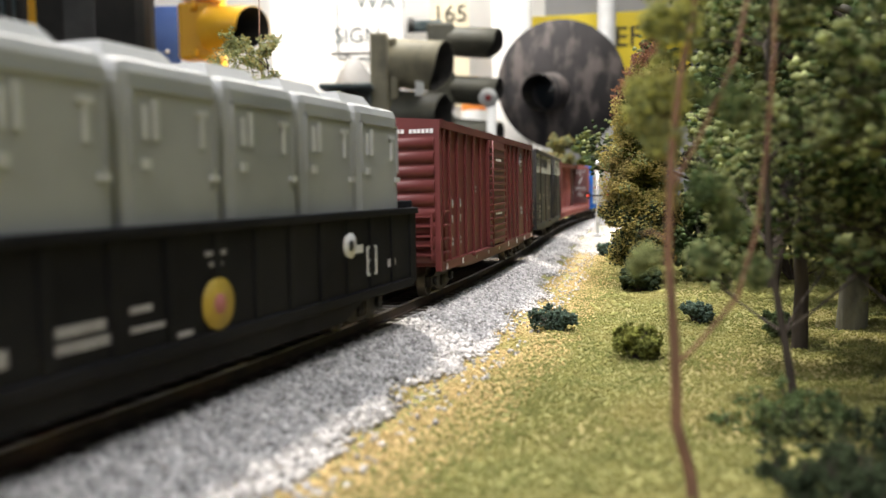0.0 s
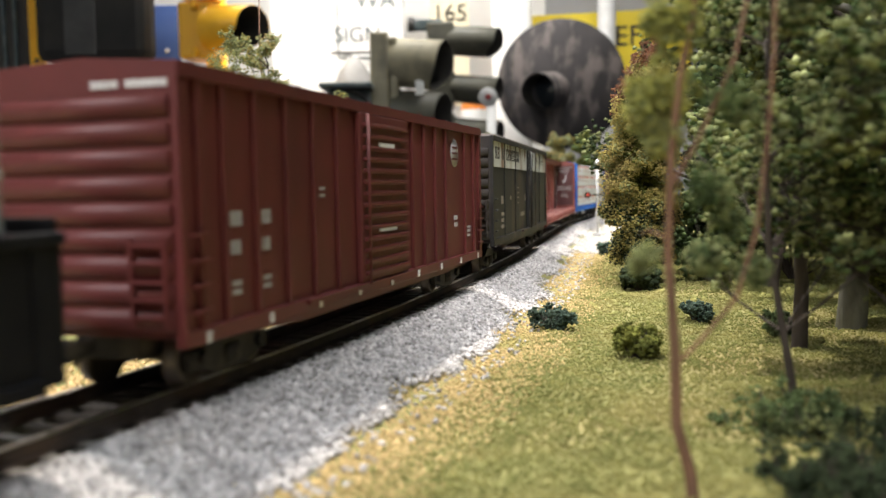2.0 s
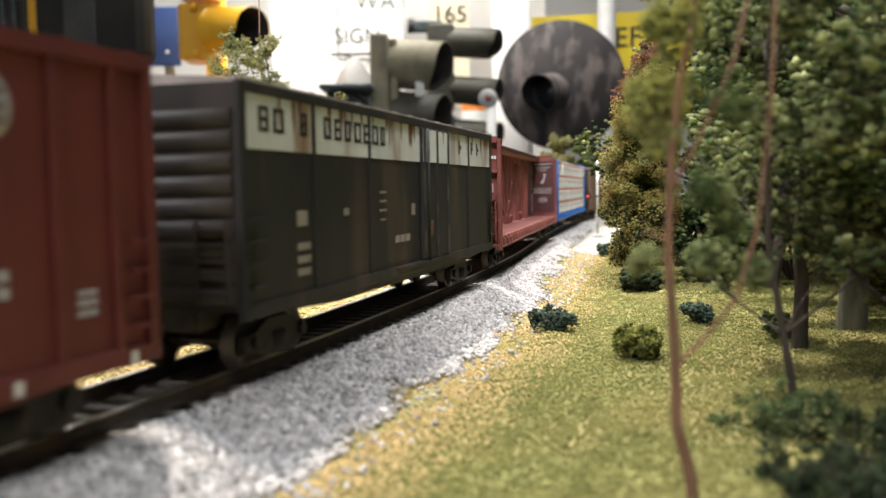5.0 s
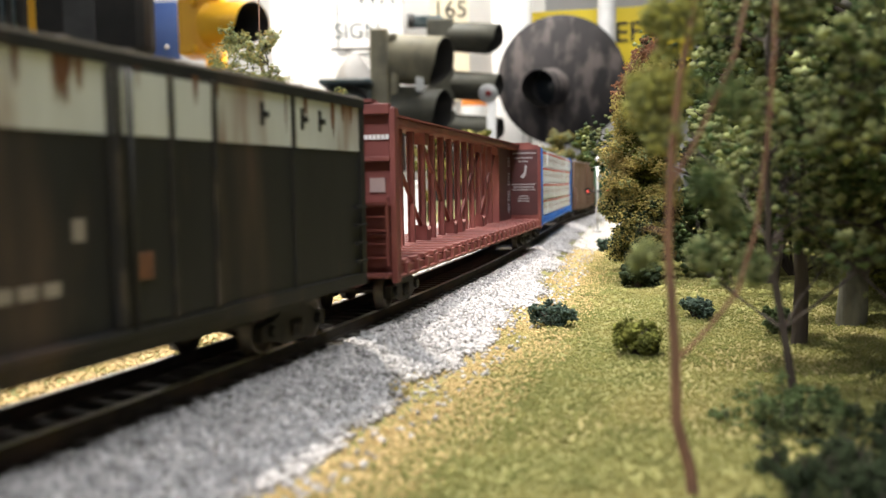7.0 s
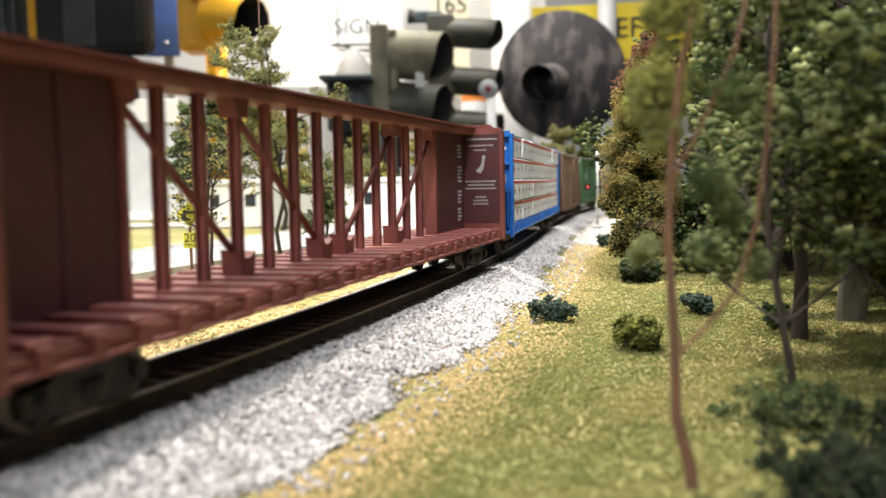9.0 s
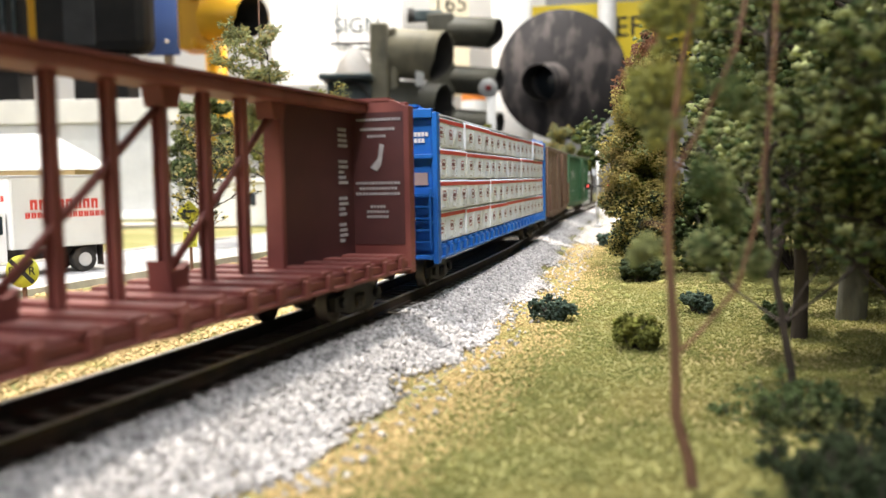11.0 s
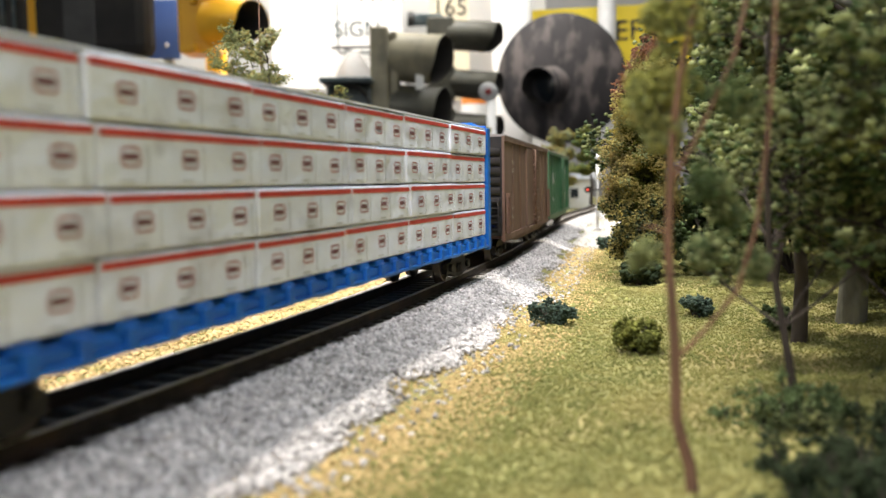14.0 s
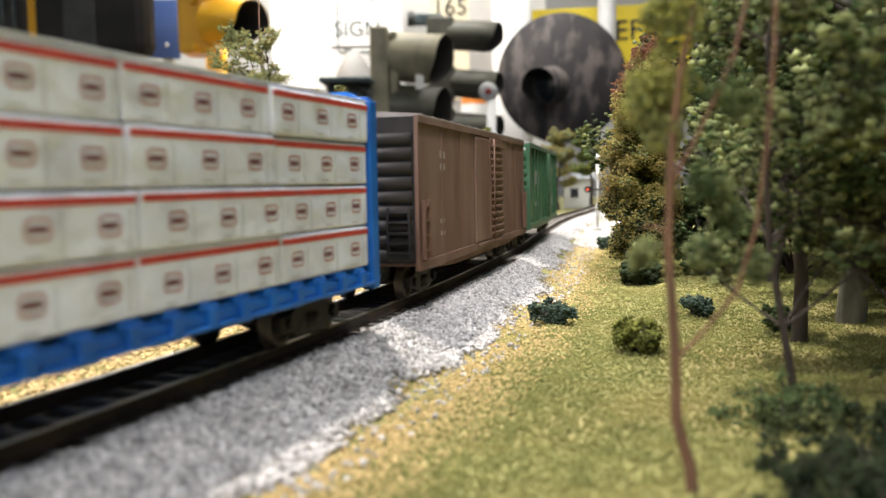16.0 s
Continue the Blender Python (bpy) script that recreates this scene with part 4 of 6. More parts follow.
def load(car, h, W, z0):
    """Four courses of wrapped lumber bundles on each side of the beam, a little uneven."""
    r = random.Random(3)
    for sx in (1, -1):
        for row in range(4):
            z = z0 + row * 0.0094
            cuts = [-h + 0.0022]
            for c in range(1, 6):
                cuts.append(-h + 0.0022 + (2 * h - 0.0044) * c / 6 + r.uniform(-0.0032, 0.0032))
            cuts.append(h - 0.0022)
            for a, b in zip(cuts, cuts[1:]):
                b -= r.uniform(0.0002, 0.0006)
                xo = sx * (W - 0.0004 + r.uniform(-0.0005, 0.0004))
                tall = 0.0090 + r.uniform(-0.0001, 0.0002)
                bn = part("lumber_pack", bm_box(*sorted((sx * 0.0034, xo)), a, b, z, z + tall, bev=0.0005), "wrap", car, "white wrapped lumber pack with red stripe")
                x2 = sorted((xo - sx * 0.0002, xo + sx * 0.00010))
                top = z + tall - 0.0006
                part("red_stripe", bm_box(*x2, a + 0.0004, b - 0.0004, top - 0.0011, top), "wrap_red", bn, "red printed stripe")
                cells, skew = 3, r.uniform(-0.0014, 0.0014)
                for q in range(cells):
                    yc = a + (b - a) * (q + 0.5) / cells + skew
                    zc = z + 0.0043 + r.uniform(-0.0002, 0.0002)
                    bm = bmesh.new()
                    oct_out = [(-0.0024, -0.0007), (-0.0017, -0.0015), (0.0017, -0.0015), (0.0024, -0.0007), (0.0024, 0.0007), (0.0017, 0.0015), (-0.0017, 0.0015), (-0.0024, 0.0007)]
                    outer = [bm.verts.new((x2[1] if sx > 0 else x2[0], yc + u, zc + w)) for u, w in oct_out]
                    inner = [bm.verts.new((x2[1] if sx > 0 else x2[0], yc + u * 0.86, zc + w * 0.78)) for u, w in oct_out]
                    for i in range(8):
                        bm.faces.new((outer[i], outer[(i + 1) % 8], inner[(i + 1) % 8], inner[i]))
                    part("printed_frame", bm, "wrap_mark", bn, "dull red printed frame mark")
                    part("printed_bar", bm_box(*x2, yc - 0.0016, yc + 0.0016, zc - 0.0005, zc + 0.0005), "wrap_ink", bn)
                    bm = bm_box(*x2, yc - 0.0022, yc + 0.0008, z + 0.0008, z + 0.00105)
                    box(bm, *x2, yc + 0.0040, yc + 0.00415, z + 0.0006, z + 0.0064)
                    part("printed_line", bm, "pale_mark", bn)
        # Black core added inside the load as the shade between packs.
        part("gap_shade_core", bm_box(*sorted((sx * 0.0036, sx * (W - 0.0030))), -h + 0.003, h - 0.003, z0 + 0.0003, z0 + 0.0368), "truck_black", car, "black core giving the gaps between packs their shade")
    part("load_cover", bm_box(-W + 0.0006, W - 0.0006, -h + 0.002, h - 0.002, z0 + 0.0374, z0 + 0.0379), "wrap", car)


car, h = centerbeam("empty brown-red centerbeam flat car with open truss", 0.4020, 0.6645, "oxide", False)
# printed columns on the end web, and lettered bulkhead face
bm = bmesh.new()
r = random.Random(5)
for k, z in enumerate([0.0455 - 0.00135 * i for i in range(22)]):
    if k not in (4, 5, 11, 12, 17):
        w = r.uniform(0.0030, 0.0056)
        bars(bm, 0.0014, [(h - 0.0107, z, w, 0.0008, max(2, int(w / 0.0011)))])
part("lettering", bm, "dim_lettering", car)
yb = h - 0.0016
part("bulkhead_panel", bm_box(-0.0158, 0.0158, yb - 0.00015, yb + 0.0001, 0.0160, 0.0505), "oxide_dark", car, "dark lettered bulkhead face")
for z, x0, n in ((0.0483, 0.0025, 14), (0.0458, 0.0035, 11), (0.0440, 0.0055, 6), (0.0318, 0.0020, 14), (0.0304, 0.0030, 12), (0.0290, 0.0020, 14), (0.0256, 0.0060, 5), (0.0243, 0.0050, 7), (0.0230, 0.0050, 7)):
    bm = bmesh.new()
    for i in range(n):
        box(bm, x0 + i * 0.0009, x0 + i * 0.0009 + 0.0006, yb - 0.00035, yb - 0.00005, z, z + 0.0007)
    tagged(part("lettered_row", bm, "dim_lettering", car), kind="stuff")
bm = bmesh.new()
ring = [(0.0062, 0.0362), (0.0080, 0.0352), (0.0092, 0.0368), (0.0102, 0.0420), (0.0090, 0.0424), (0.0084, 0.0385)]
near_ring, far_ring = [[bm.verts.new((x, y, z)) for x, z in ring] for y in (yb - 0.0004, yb - 0.0001)]
bm.faces.new(near_ring), bm.faces.new(far_ring[::-1])
for i in range(6):
    bm.faces.new((near_ring[i], far_ring[i], far_ring[(i + 1) % 6], near_ring[(i + 1) % 6]))
part("bulkhead_emblem", bm, "dim_lettering", car, "white emblem shape")
centerbeam("bright blue centerbeam flat car loaded with wrapped lumber", 0.6872, 0.9410, "blue", True)


# ---------------------------------------------------------------- gondola with grey covers
def gondola():
    car, h = new_car("gondola_car", "black gondola carrying a row of grey covers", -0.2520, -0.0280)
    zb, zt = 0.0088, 0.0278
    for sx in (-1, 1):
        part("side_wall", bm_box(*sorted((sx * 0.0168, sx * 0.0176)), -h, h, zb, zt), "black", car)
        part("top_rail", bm_box(*sorted((sx * 0.0164, sx * 0.0186)), -h, h, zt - 0.0012, zt + 0.0004, bev=0.0003), "black", car)
        part("bottom_sill", bm_box(*sorted((sx * 0.0164, sx * 0.0184)), -h + 0.004, h - 0.004, zb - 0.0008, zb + 0.0014, bev=0.0003), "black", car)
        part("deep_sill", prism(bmesh.new(), [(-h * 0.72, zb), (-h * 0.60, zb - 0.0045), (h * 0.60, zb - 0.0045), (h * 0.72, zb)], sx * 0.0172 - 0.0005, sx * 0.0172 + 0.0005), "black", car)
        for i in range(18):
            y = -h + 0.004 + (2 * h - 0.008) * i / 17
            part("side_post", bm_box(*sorted((sx * 0.0176, sx * 0.0180)), y - 0.0012, y + 0.0012, zb + 0.001, zt - 0.001, bev=0.0003), "black", car)
    for s in (-1, 1):
        part("end_wall", bm_box(-0.0168, 0.0168, *sorted((s * h, s * (h - 0.001))), zb, zt, bev=0.0002), "black", car)
        for k in range(3):
            z = zb + 0.005 + k * 0.007
            part("end_rib", bm_box(-0.0165, 0.0165, *sorted((s * h, s * (h + 0.0010))), z, z + 0.0022, bev=0.0004), "black", car)
    part("floor_pan", bm_box(-0.0168, 0.0168, -h + 0.001, h - 0.001, zb, zb + 0.0012), "black", car)
    n, w = 8, 0.0271
    for i in range(n):
        y0 = 0.1063 - (i + 1) * w + 0.0005
        y1 = y0 + w - 0.001
        c = part("cover", bm_box(-0.0160, 0.0160, y0, y1, zb + 0.002, 0.0530, bev=0.0024), "grey_load", car, "grey moulded cover with raised lid")
        ym = (y0 + y1) / 2
        bm = bmesh.new()
        lo = [bm.verts.new((x, y, 0.0525)) for x, y in ((-0.011, ym - w * 0.36), (0.011, ym - w * 0.36), (0.011, ym + w * 0.36), (-0.011, ym + w * 0.36))]
        hi = [bm.verts.new((x, y, 0.0562)) for x, y in ((-0.0085, ym - w * 0.27), (0.0085, ym - w * 0.27), (0.0085, ym + w * 0.27), (-0.0085, ym + w * 0.27))]
        for k in range(4):
            bm.faces.new((lo[k], lo[(k + 1) % 4], hi[(k + 1) % 4], hi[k]))
        bm.faces.new(hi), bm.faces.new(lo[::-1])
        part("lid", bm, "grey_load", c)
        for sx in (-1, 1):
            bm = bmesh.new()
            x = sx * 0.0160
            box(bm, *sorted((x - sx * 0.0002, x + sx * 0.0004)), ym - 0.011, ym + 0.011, 0.0482, 0.0487)
            box(bm, *sorted((x - sx * 0.0002, x + sx * 0.0004)), ym - 0.011, ym - 0.0105, 0.0370, 0.0487)
            box(bm, *sorted((x - sx * 0.0002, x + sx * 0.0004)), ym + 0.0105, ym + 0.011, 0.0370, 0.0487)
            part("panel_edge", bm, "grey_load", c)
            bm = bmesh.new()
            for a, z, ww, hh in ((-0.008, 0.041, 0.0010, 0.005), (-0.0055, 0.041, 0.0010, 0.006), (0.0065, 0.040, 0.0008, 0.006), (0.0055, 0.0453, 0.0030, 0.0009), (-0.0085, 0.0365, 0.0018, 0.0016), (0.0090, 0.0347, 0.0024, 0.0012)):
                box(bm, *sorted((x - sx * 0.0002, x + sx * 0.0005)), ym + a, ym + a + ww, z, z + hh)
            tagged(part("latch_marks", bm, "pale_mark", c, "faint stencilled marks"), "faint stencilled marks", kind="stuff")
    # side markings
    bm = bmesh.new()
    bars(bm, 0.0177, [(0.0925, 0.0142, 0.0050, 0.0018, 3), (-0.018, 0.0146, 0.010, 0.0014, 8), (-0.018, 0.0124, 0.012, 0.0014, 9), (-0.003, 0.0158, 0.005, 0.0010, 5), (-0.003, 0.0130, 0.008, 0.0008, 8),
                      (0.0060, 0.0092, 0.0075, 0.0009, 7), (0.0060, 0.0106, 0.0060, 0.0009, 6), (-0.034, 0.0125, 0.009, 0.0022, 4), (0.0160, 0.0226, 0.006, 0.0008, 6), (0.0172, 0.0208, 0.0036, 0.0008, 4)])
    part("lettering", bm, "dim_lettering", car)
    bm = bmesh.new()
    for z in (0.0132, 0.0163, 0.0194):
        box(bm, 0.0176, 0.01785, 0.0800, 0.0855, z, z + 0.0005)
    for y in (0.0800, 0.0850):
        box(bm, 0.0176, 0.01785, y, y + 0.0005, 0.0132, 0.0199)
    part("box_marking", bm, "lettering", car, "white outlined box marking")
    part("round_badge", lathe(bmesh.new(), [(0.0, 0.0), (0.0043, 0.0), (0.0043, -0.0008)], 24, "x"), "yellow_mark", car, "yellow round badge", m=pose(0.01815, 0.0190, 0.0146))
    part("badge_centre", lathe(bmesh.new(), [(0.0, 0.0), (0.0017, 0.0), (0.0017, -0.0005)], 24, "x"), "wrap_mark", car, m=pose(0.01830, 0.0190, 0.0146))
    part("round_emblem", lathe(bmesh.new(), [(0.0, 0.0), (0.0028, 0.0), (0.0028, -0.0008)], 24, "x"), "lettering", car, "white round emblem", m=pose(0.0182, 0.0705, 0.0208))
    part("emblem_tail", bm_box(0.0176, 0.0179, 0.0730, 0.0775, 0.0188, 0.0206), "lettering", car)
    part("emblem_centre", lathe(bmesh.new(), [(0.0, 0.0), (0.0012, 0.0), (0.0012, -0.0005)], 20, "x"), "black_print", car, m=pose(0.0184, 0.0705, 0.0208))


gondola()


# ---------------------------------------------------------------- plants
def limbs(bm, paths, n=8):
    """Tapered limbs, each one skin along a list of (x, y, z, radius)."""
    for path in paths:
        old = None
        for k, p in enumerate(path):
            a, c = Vector(path[max(k - 1, 0)][:3]), Vector(path[min(k + 1, len(path) - 1)][:3])
            w = (c - a).normalized()
            u = w.cross(Vector((0.31, 0.95, 0.05))).normalized()
            v = w.cross(u)
            ring = [bm.verts.new(Vector(p[:3]) + (u * math.cos(q) + v * math.sin(q)) * p[3]) for q in [2 * math.pi * i / n for i in range(n)]]
            if old:
                for i in range(n):
                    f = bm.faces.new((old[i], old[(i + 1) % n], ring[(i + 1) % n], ring[i]))
                    f.smooth = True
            old = ring
        bm.faces.new(old)
    return bm


def clumps(r, centres, count, spread):
    """Leaf places scattered in uneven clumps."""
    c = np.asarray(centres)
    i = r.integers(0, len(c), count)
    v = r.normal(0, 1, (count, 3))
    v /= np.linalg.norm(v, axis=1)[:, None]
    return c[i, :3] + v * (c[i, 3] * r.random(count) ** 0.45)[:, None] * spread


def grow(r, p, way, length, radius, depth, paths, tips, bend=0.35, forks=3):
    """A branching frame of limbs; tips gather where leaves sit."""
    path = [(*p, radius)]
    q, w = np.array(p, float), np.array(way, float)
    for k in range(3):
        w = w + r.normal(0, bend * 0.3, 3)
        w /= np.linalg.norm(w)
        q = q + w * length / 3
        path.append((*q, radius * (1 - 0.15 * (k + 1))))
        if depth > 0 and k > 0:
            for f in range(forks):
                d = w + r.normal(0, 0.75, 3)
                d[2] = abs(d[2]) * 0.6 + 0.15
                d /= np.linalg.norm(d)
                grow(r, q, d, length * r.uniform(0.45, 0.65), radius * 0.5, depth - 1, paths, tips, bend, forks)
    if depth <= 1:
        tips.append((*q, length * 0.42))
        tips.append((*path[2][:3], length * 0.34))
    paths.append(path)


def tree(name, label, x, y, tall, seed, leaves, count, size, bark="bark_dark", radius=0.0016, spread=1.0, clear=0.35, depth=2, edge=False, group="layout trees"):
    """Trunk with limbs and a crown of many small leaf lumps."""
    r = np.random.default_rng(seed)
    z = float(height(np.array(x), np.array(y))) - 0.001
    t = thing(name, label, "tree", pose(x, y, z), group)
    paths, tips = [], []
    q = np.zeros(3)
    trunk = [(0, 0, 0, radius * 1.25)]
    n = 6
    for k in range(1, n + 1):
        q = q + np.array([r.normal(0, 0.02) * tall, r.normal(0, 0.02) * tall, tall * 0.9 / n])
        trunk.append((*q, radius * (1.15 - 0.9 * k / n)))
        if k / n > clear:
            for f in range(3):
                a = r.uniform(0, 2 * math.pi)
                grow(r, q, (math.cos(a), math.sin(a), r.uniform(0.2, 0.8)), tall * r.uniform(0.16, 0.26) * (1.25 - 0.7 * k / n), radius * 0.45, depth - 1, paths, tips)
    tips.append((*q, tall * 0.08))
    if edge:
        # tips and limbs are cut back to fit the camera's view past the grove
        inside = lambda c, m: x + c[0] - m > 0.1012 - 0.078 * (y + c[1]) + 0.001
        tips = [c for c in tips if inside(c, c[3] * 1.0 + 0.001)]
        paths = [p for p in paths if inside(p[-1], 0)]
    part("trunk", limbs(bmesh.new(), [trunk], 10), bark, t)
    for p in paths[:]:
        if p[0][3] > radius * 0.4:
            part("limb", limbs(bmesh.new(), [p], 6), bark, t)
            paths.remove(p)
    if paths:
        tagged(part("twigwork", limbs(bmesh.new(), paths, 4), bark, t), kind="stuff")
    share = 1.0 / len(leaves)
    for mt in leaves:
        k = max(3, int(len(tips) * 0.75))
        sub = [tips[i] for i in r.permutation(len(tips))[:k]]
        pts = clumps(r, sub, int(count * share), spread)
        ob = grains("crown", pts, r.uniform(size * 0.5, size * 1.2, len(pts)), mt, r, squash=(1, 1, 0.7), rough=0.5, parent=t)
    return t


def shrub(name, label, x, y, wide, tall, seed, mt, count, size, base_dark=None):
    r = np.random.default_rng(seed)
    z = float(height(np.array(x), np.array(y)))
    t = thing(name, label, "bush", pose(x, y, z), "layout bushes")
    cs = [(r.uniform(-0.40, 0.40) * wide, r.uniform(-0.40, 0.40) * wide, r.uniform(0.25, 0.85) * tall, r.uniform(0.09, 0.20) * wide) for i in range(22)]
    part("stems", limbs(bmesh.new(), [[(0, 0, -0.001, 0.0006), (c[0] * 0.8, c[1] * 0.8, c[2], 0.0002)] for c in cs], 4), "bark_dark", t)
    pts = clumps(r, cs, count, 1.0)
    pts[:, 2] = np.maximum(pts[:, 2], 0.0004)
    grains("foliage", pts, r.uniform(size * 0.5, size * 1.25, len(pts)), mt, r, rough=0.5, parent=t)
    return t


shrub("shrub", "small blue-green shrub on tan turf", 0.0457, 0.262, 0.0135, 0.0070, 11, "leaf_blue", 1100, 0.0006)
shrub("shrub", "rounded moss-green shrub on green turf", 0.0745, 0.222, 0.0125, 0.0085, 12, "leaf_moss", 1300, 0.0006)
shrub("shrub", "small dark blue-green shrub under trees", 0.0845, 0.2926, 0.0105, 0.0062, 13, "leaf_blue", 900, 0.0006)
shrub("shrub", "small blue-green shrub beside the tall tree", 0.0172, 0.5693, 0.0150, 0.0080, 14, "leaf_blue", 320, 0.0014)
shrub("shrub", "dark green shrub under trees", 0.1095, 0.2706, 0.0120, 0.0070, 15, "leaf_dark", 900, 0.0007)
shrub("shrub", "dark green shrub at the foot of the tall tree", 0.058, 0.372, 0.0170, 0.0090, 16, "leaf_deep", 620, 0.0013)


def low_growth(label, x, y, wide, deep, tall, seed, mt, tufts, count):
    """A loose carpet of low feathery tufts on thin stems."""
    r = np.random.default_rng(seed)
    z = float(height(np.array(x), np.array(y)))
    t = thing("undergrowth", label, "bush", pose(x, y, z), "layout bushes")
    stems, tips = [], []
    for i in range(tufts):
        u, v = r.normal(0, 0.34, 2)
        top = tall * r.uniform(0.35, 1.0) * max(0.3, 1 - u * u - v * v)
        p = np.array((u * wide, v * deep, -0.001))
        q = p + np.array((r.normal(0, 0.0016), r.normal(0, 0.0016), top))
        stems.append([(*p, 0.0003), (*q, 0.0001)])
        for k in range(5):
            f = r.uniform(0.25, 1.0)
            tips.append((*(p + (q - p) * f + r.normal(0, 0.0011, 3)), r.uniform(0.0006, 0.0016)))
    tagged(part("stems", limbs(bmesh.new(), stems, 4), "bark_dark", t), kind="stuff")
    pts = clumps(r, tips, count, 1.2)
    pts[:, 2] = np.maximum(pts[:, 2], 0.0003)
    grains("foliage", pts, r.uniform(0.0002, 0.0006, len(pts)), mt, r, squash=(1, 1, 0.6), rough=0.5, parent=t)


# Both leaf_deep carpets carry the grove's shade in their colour.
low_growth("feathery undergrowth, shade put into its deep green", 0.1150, 0.1330, 0.022, 0.020, 0.0085, 17, "leaf_deep", 70, 5200)
low_growth("dark green feathery growth round a thin trunk", 0.1085, 0.1640, 0.014, 0.014, 0.0090, 18, "leaf_dark", 36, 2600)
low_growth("feathery undergrowth of the grove, green darkened for shade", 0.1300, 0.1560, 0.024, 0.026, 0.0130, 19, "leaf_deep", 60, 4200)

shrub("undergrowth", "dense green undergrowth below the grove", 0.0860, 0.4250, 0.052, 0.040, 20, "leaf_dark", 2200, 0.0017)
shrub("undergrowth", "dense green undergrowth below the grove", 0.1180, 0.4150, 0.056, 0.044, 21, "leaf_dark", 2200, 0.0017)
shrub("undergrowth", "dense olive undergrowth below the grove", 0.1500, 0.3600, 0.056, 0.036, 22, "leaf_moss", 2000, 0.0016)


def column_tree():
    """The tall, dense olive tree beside the line."""
    r = np.random.default_rng(21)
    x, y = 0.0560, 0.3920
    t = thing("column_tree", "tall dense olive-green tree with rusty wisps on top", "tree", pose(x, y, -0.011), "layout trees")
    part("trunk", limbs(bmesh.new(), [[(0, 0, 0, 0.0022), (0.001, 0, 0.03, 0.0018), (0, 0.001, 0.07, 0.001), (0.002, 0, 0.092, 0.0004)]], 10), "bark_dark", t)
    cs, wisps, paths = [], [], []
    for i in range(300):
        z = r.uniform(0.012, 0.092)
        w = 0.0152 * max(0.0, 1 - (max(0, z - 0.060) / 0.036) ** 2) ** 0.5 * (0.66 + 0.34 * min(1, z / 0.032))
        a = r.uniform(0, 2 * math.pi)
        d = w * r.uniform(0.45, 1.0)
        cs.append((d * math.cos(a) + 0.004 * max(0, z - 0.05) / 0.04, d * math.sin(a), z, r.uniform(0.0026, 0.0046)))
    pts = clumps(r, cs, 36000, 1.15)
    grains("crown", pts, r.uniform(0.0003, 0.0006, len(pts)), "leaf_olive", r, rough=0.5, parent=t)
    pts = clumps(r, [c for c in cs if r.random() < 0.30], 6500, 1.05)
    grains("crown", pts, r.uniform(0.0003, 0.0007, len(pts)), "leaf_light", r, rough=0.5, parent=t)
    pts = clumps(r, [(c[0] * 0.5, c[1] * 0.5, c[2], c[3] * 1.3) for c in cs], 6500, 1.0)
    grains("crown", pts, r.uniform(0.0008, 0.0016, len(pts)), "leaf_moss", r, rough=0.5, parent=t)
    # Shade low in the crown, put in as darker leaf colour.
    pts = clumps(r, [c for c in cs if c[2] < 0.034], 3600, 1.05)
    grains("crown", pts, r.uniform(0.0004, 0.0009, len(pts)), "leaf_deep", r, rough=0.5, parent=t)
    for i in range(64):
        u = r.uniform(0, 1) ** 0.8
        p = np.array((-0.0150 + 0.0190 * u + r.normal(0, 0.0010), r.normal(0, 0.006), 0.070 + 0.026 * u + r.normal(0, 0.002)))
        q = p + np.array((r.uniform(0.0005, 0.0065), r.normal(0, 0.002), r.uniform(0.004, 0.0125)))
        paths.append([(*p, 0.0003), (*q, 0.00012)])
        wisps.append((*q, 0.0017))
        wisps.append((*((p + q) / 2), 0.0017))
    tagged(part("twigwork", limbs(bmesh.new(), paths, 4), "bark", t), kind="stuff")
    pts = clumps(r, wisps, 2200, 1.0)
    grains("wisp_mass", pts, r.uniform(0.0003, 0.0006, len(pts)), "leaf_rust", r, rough=0.5, parent=t)


column_tree()


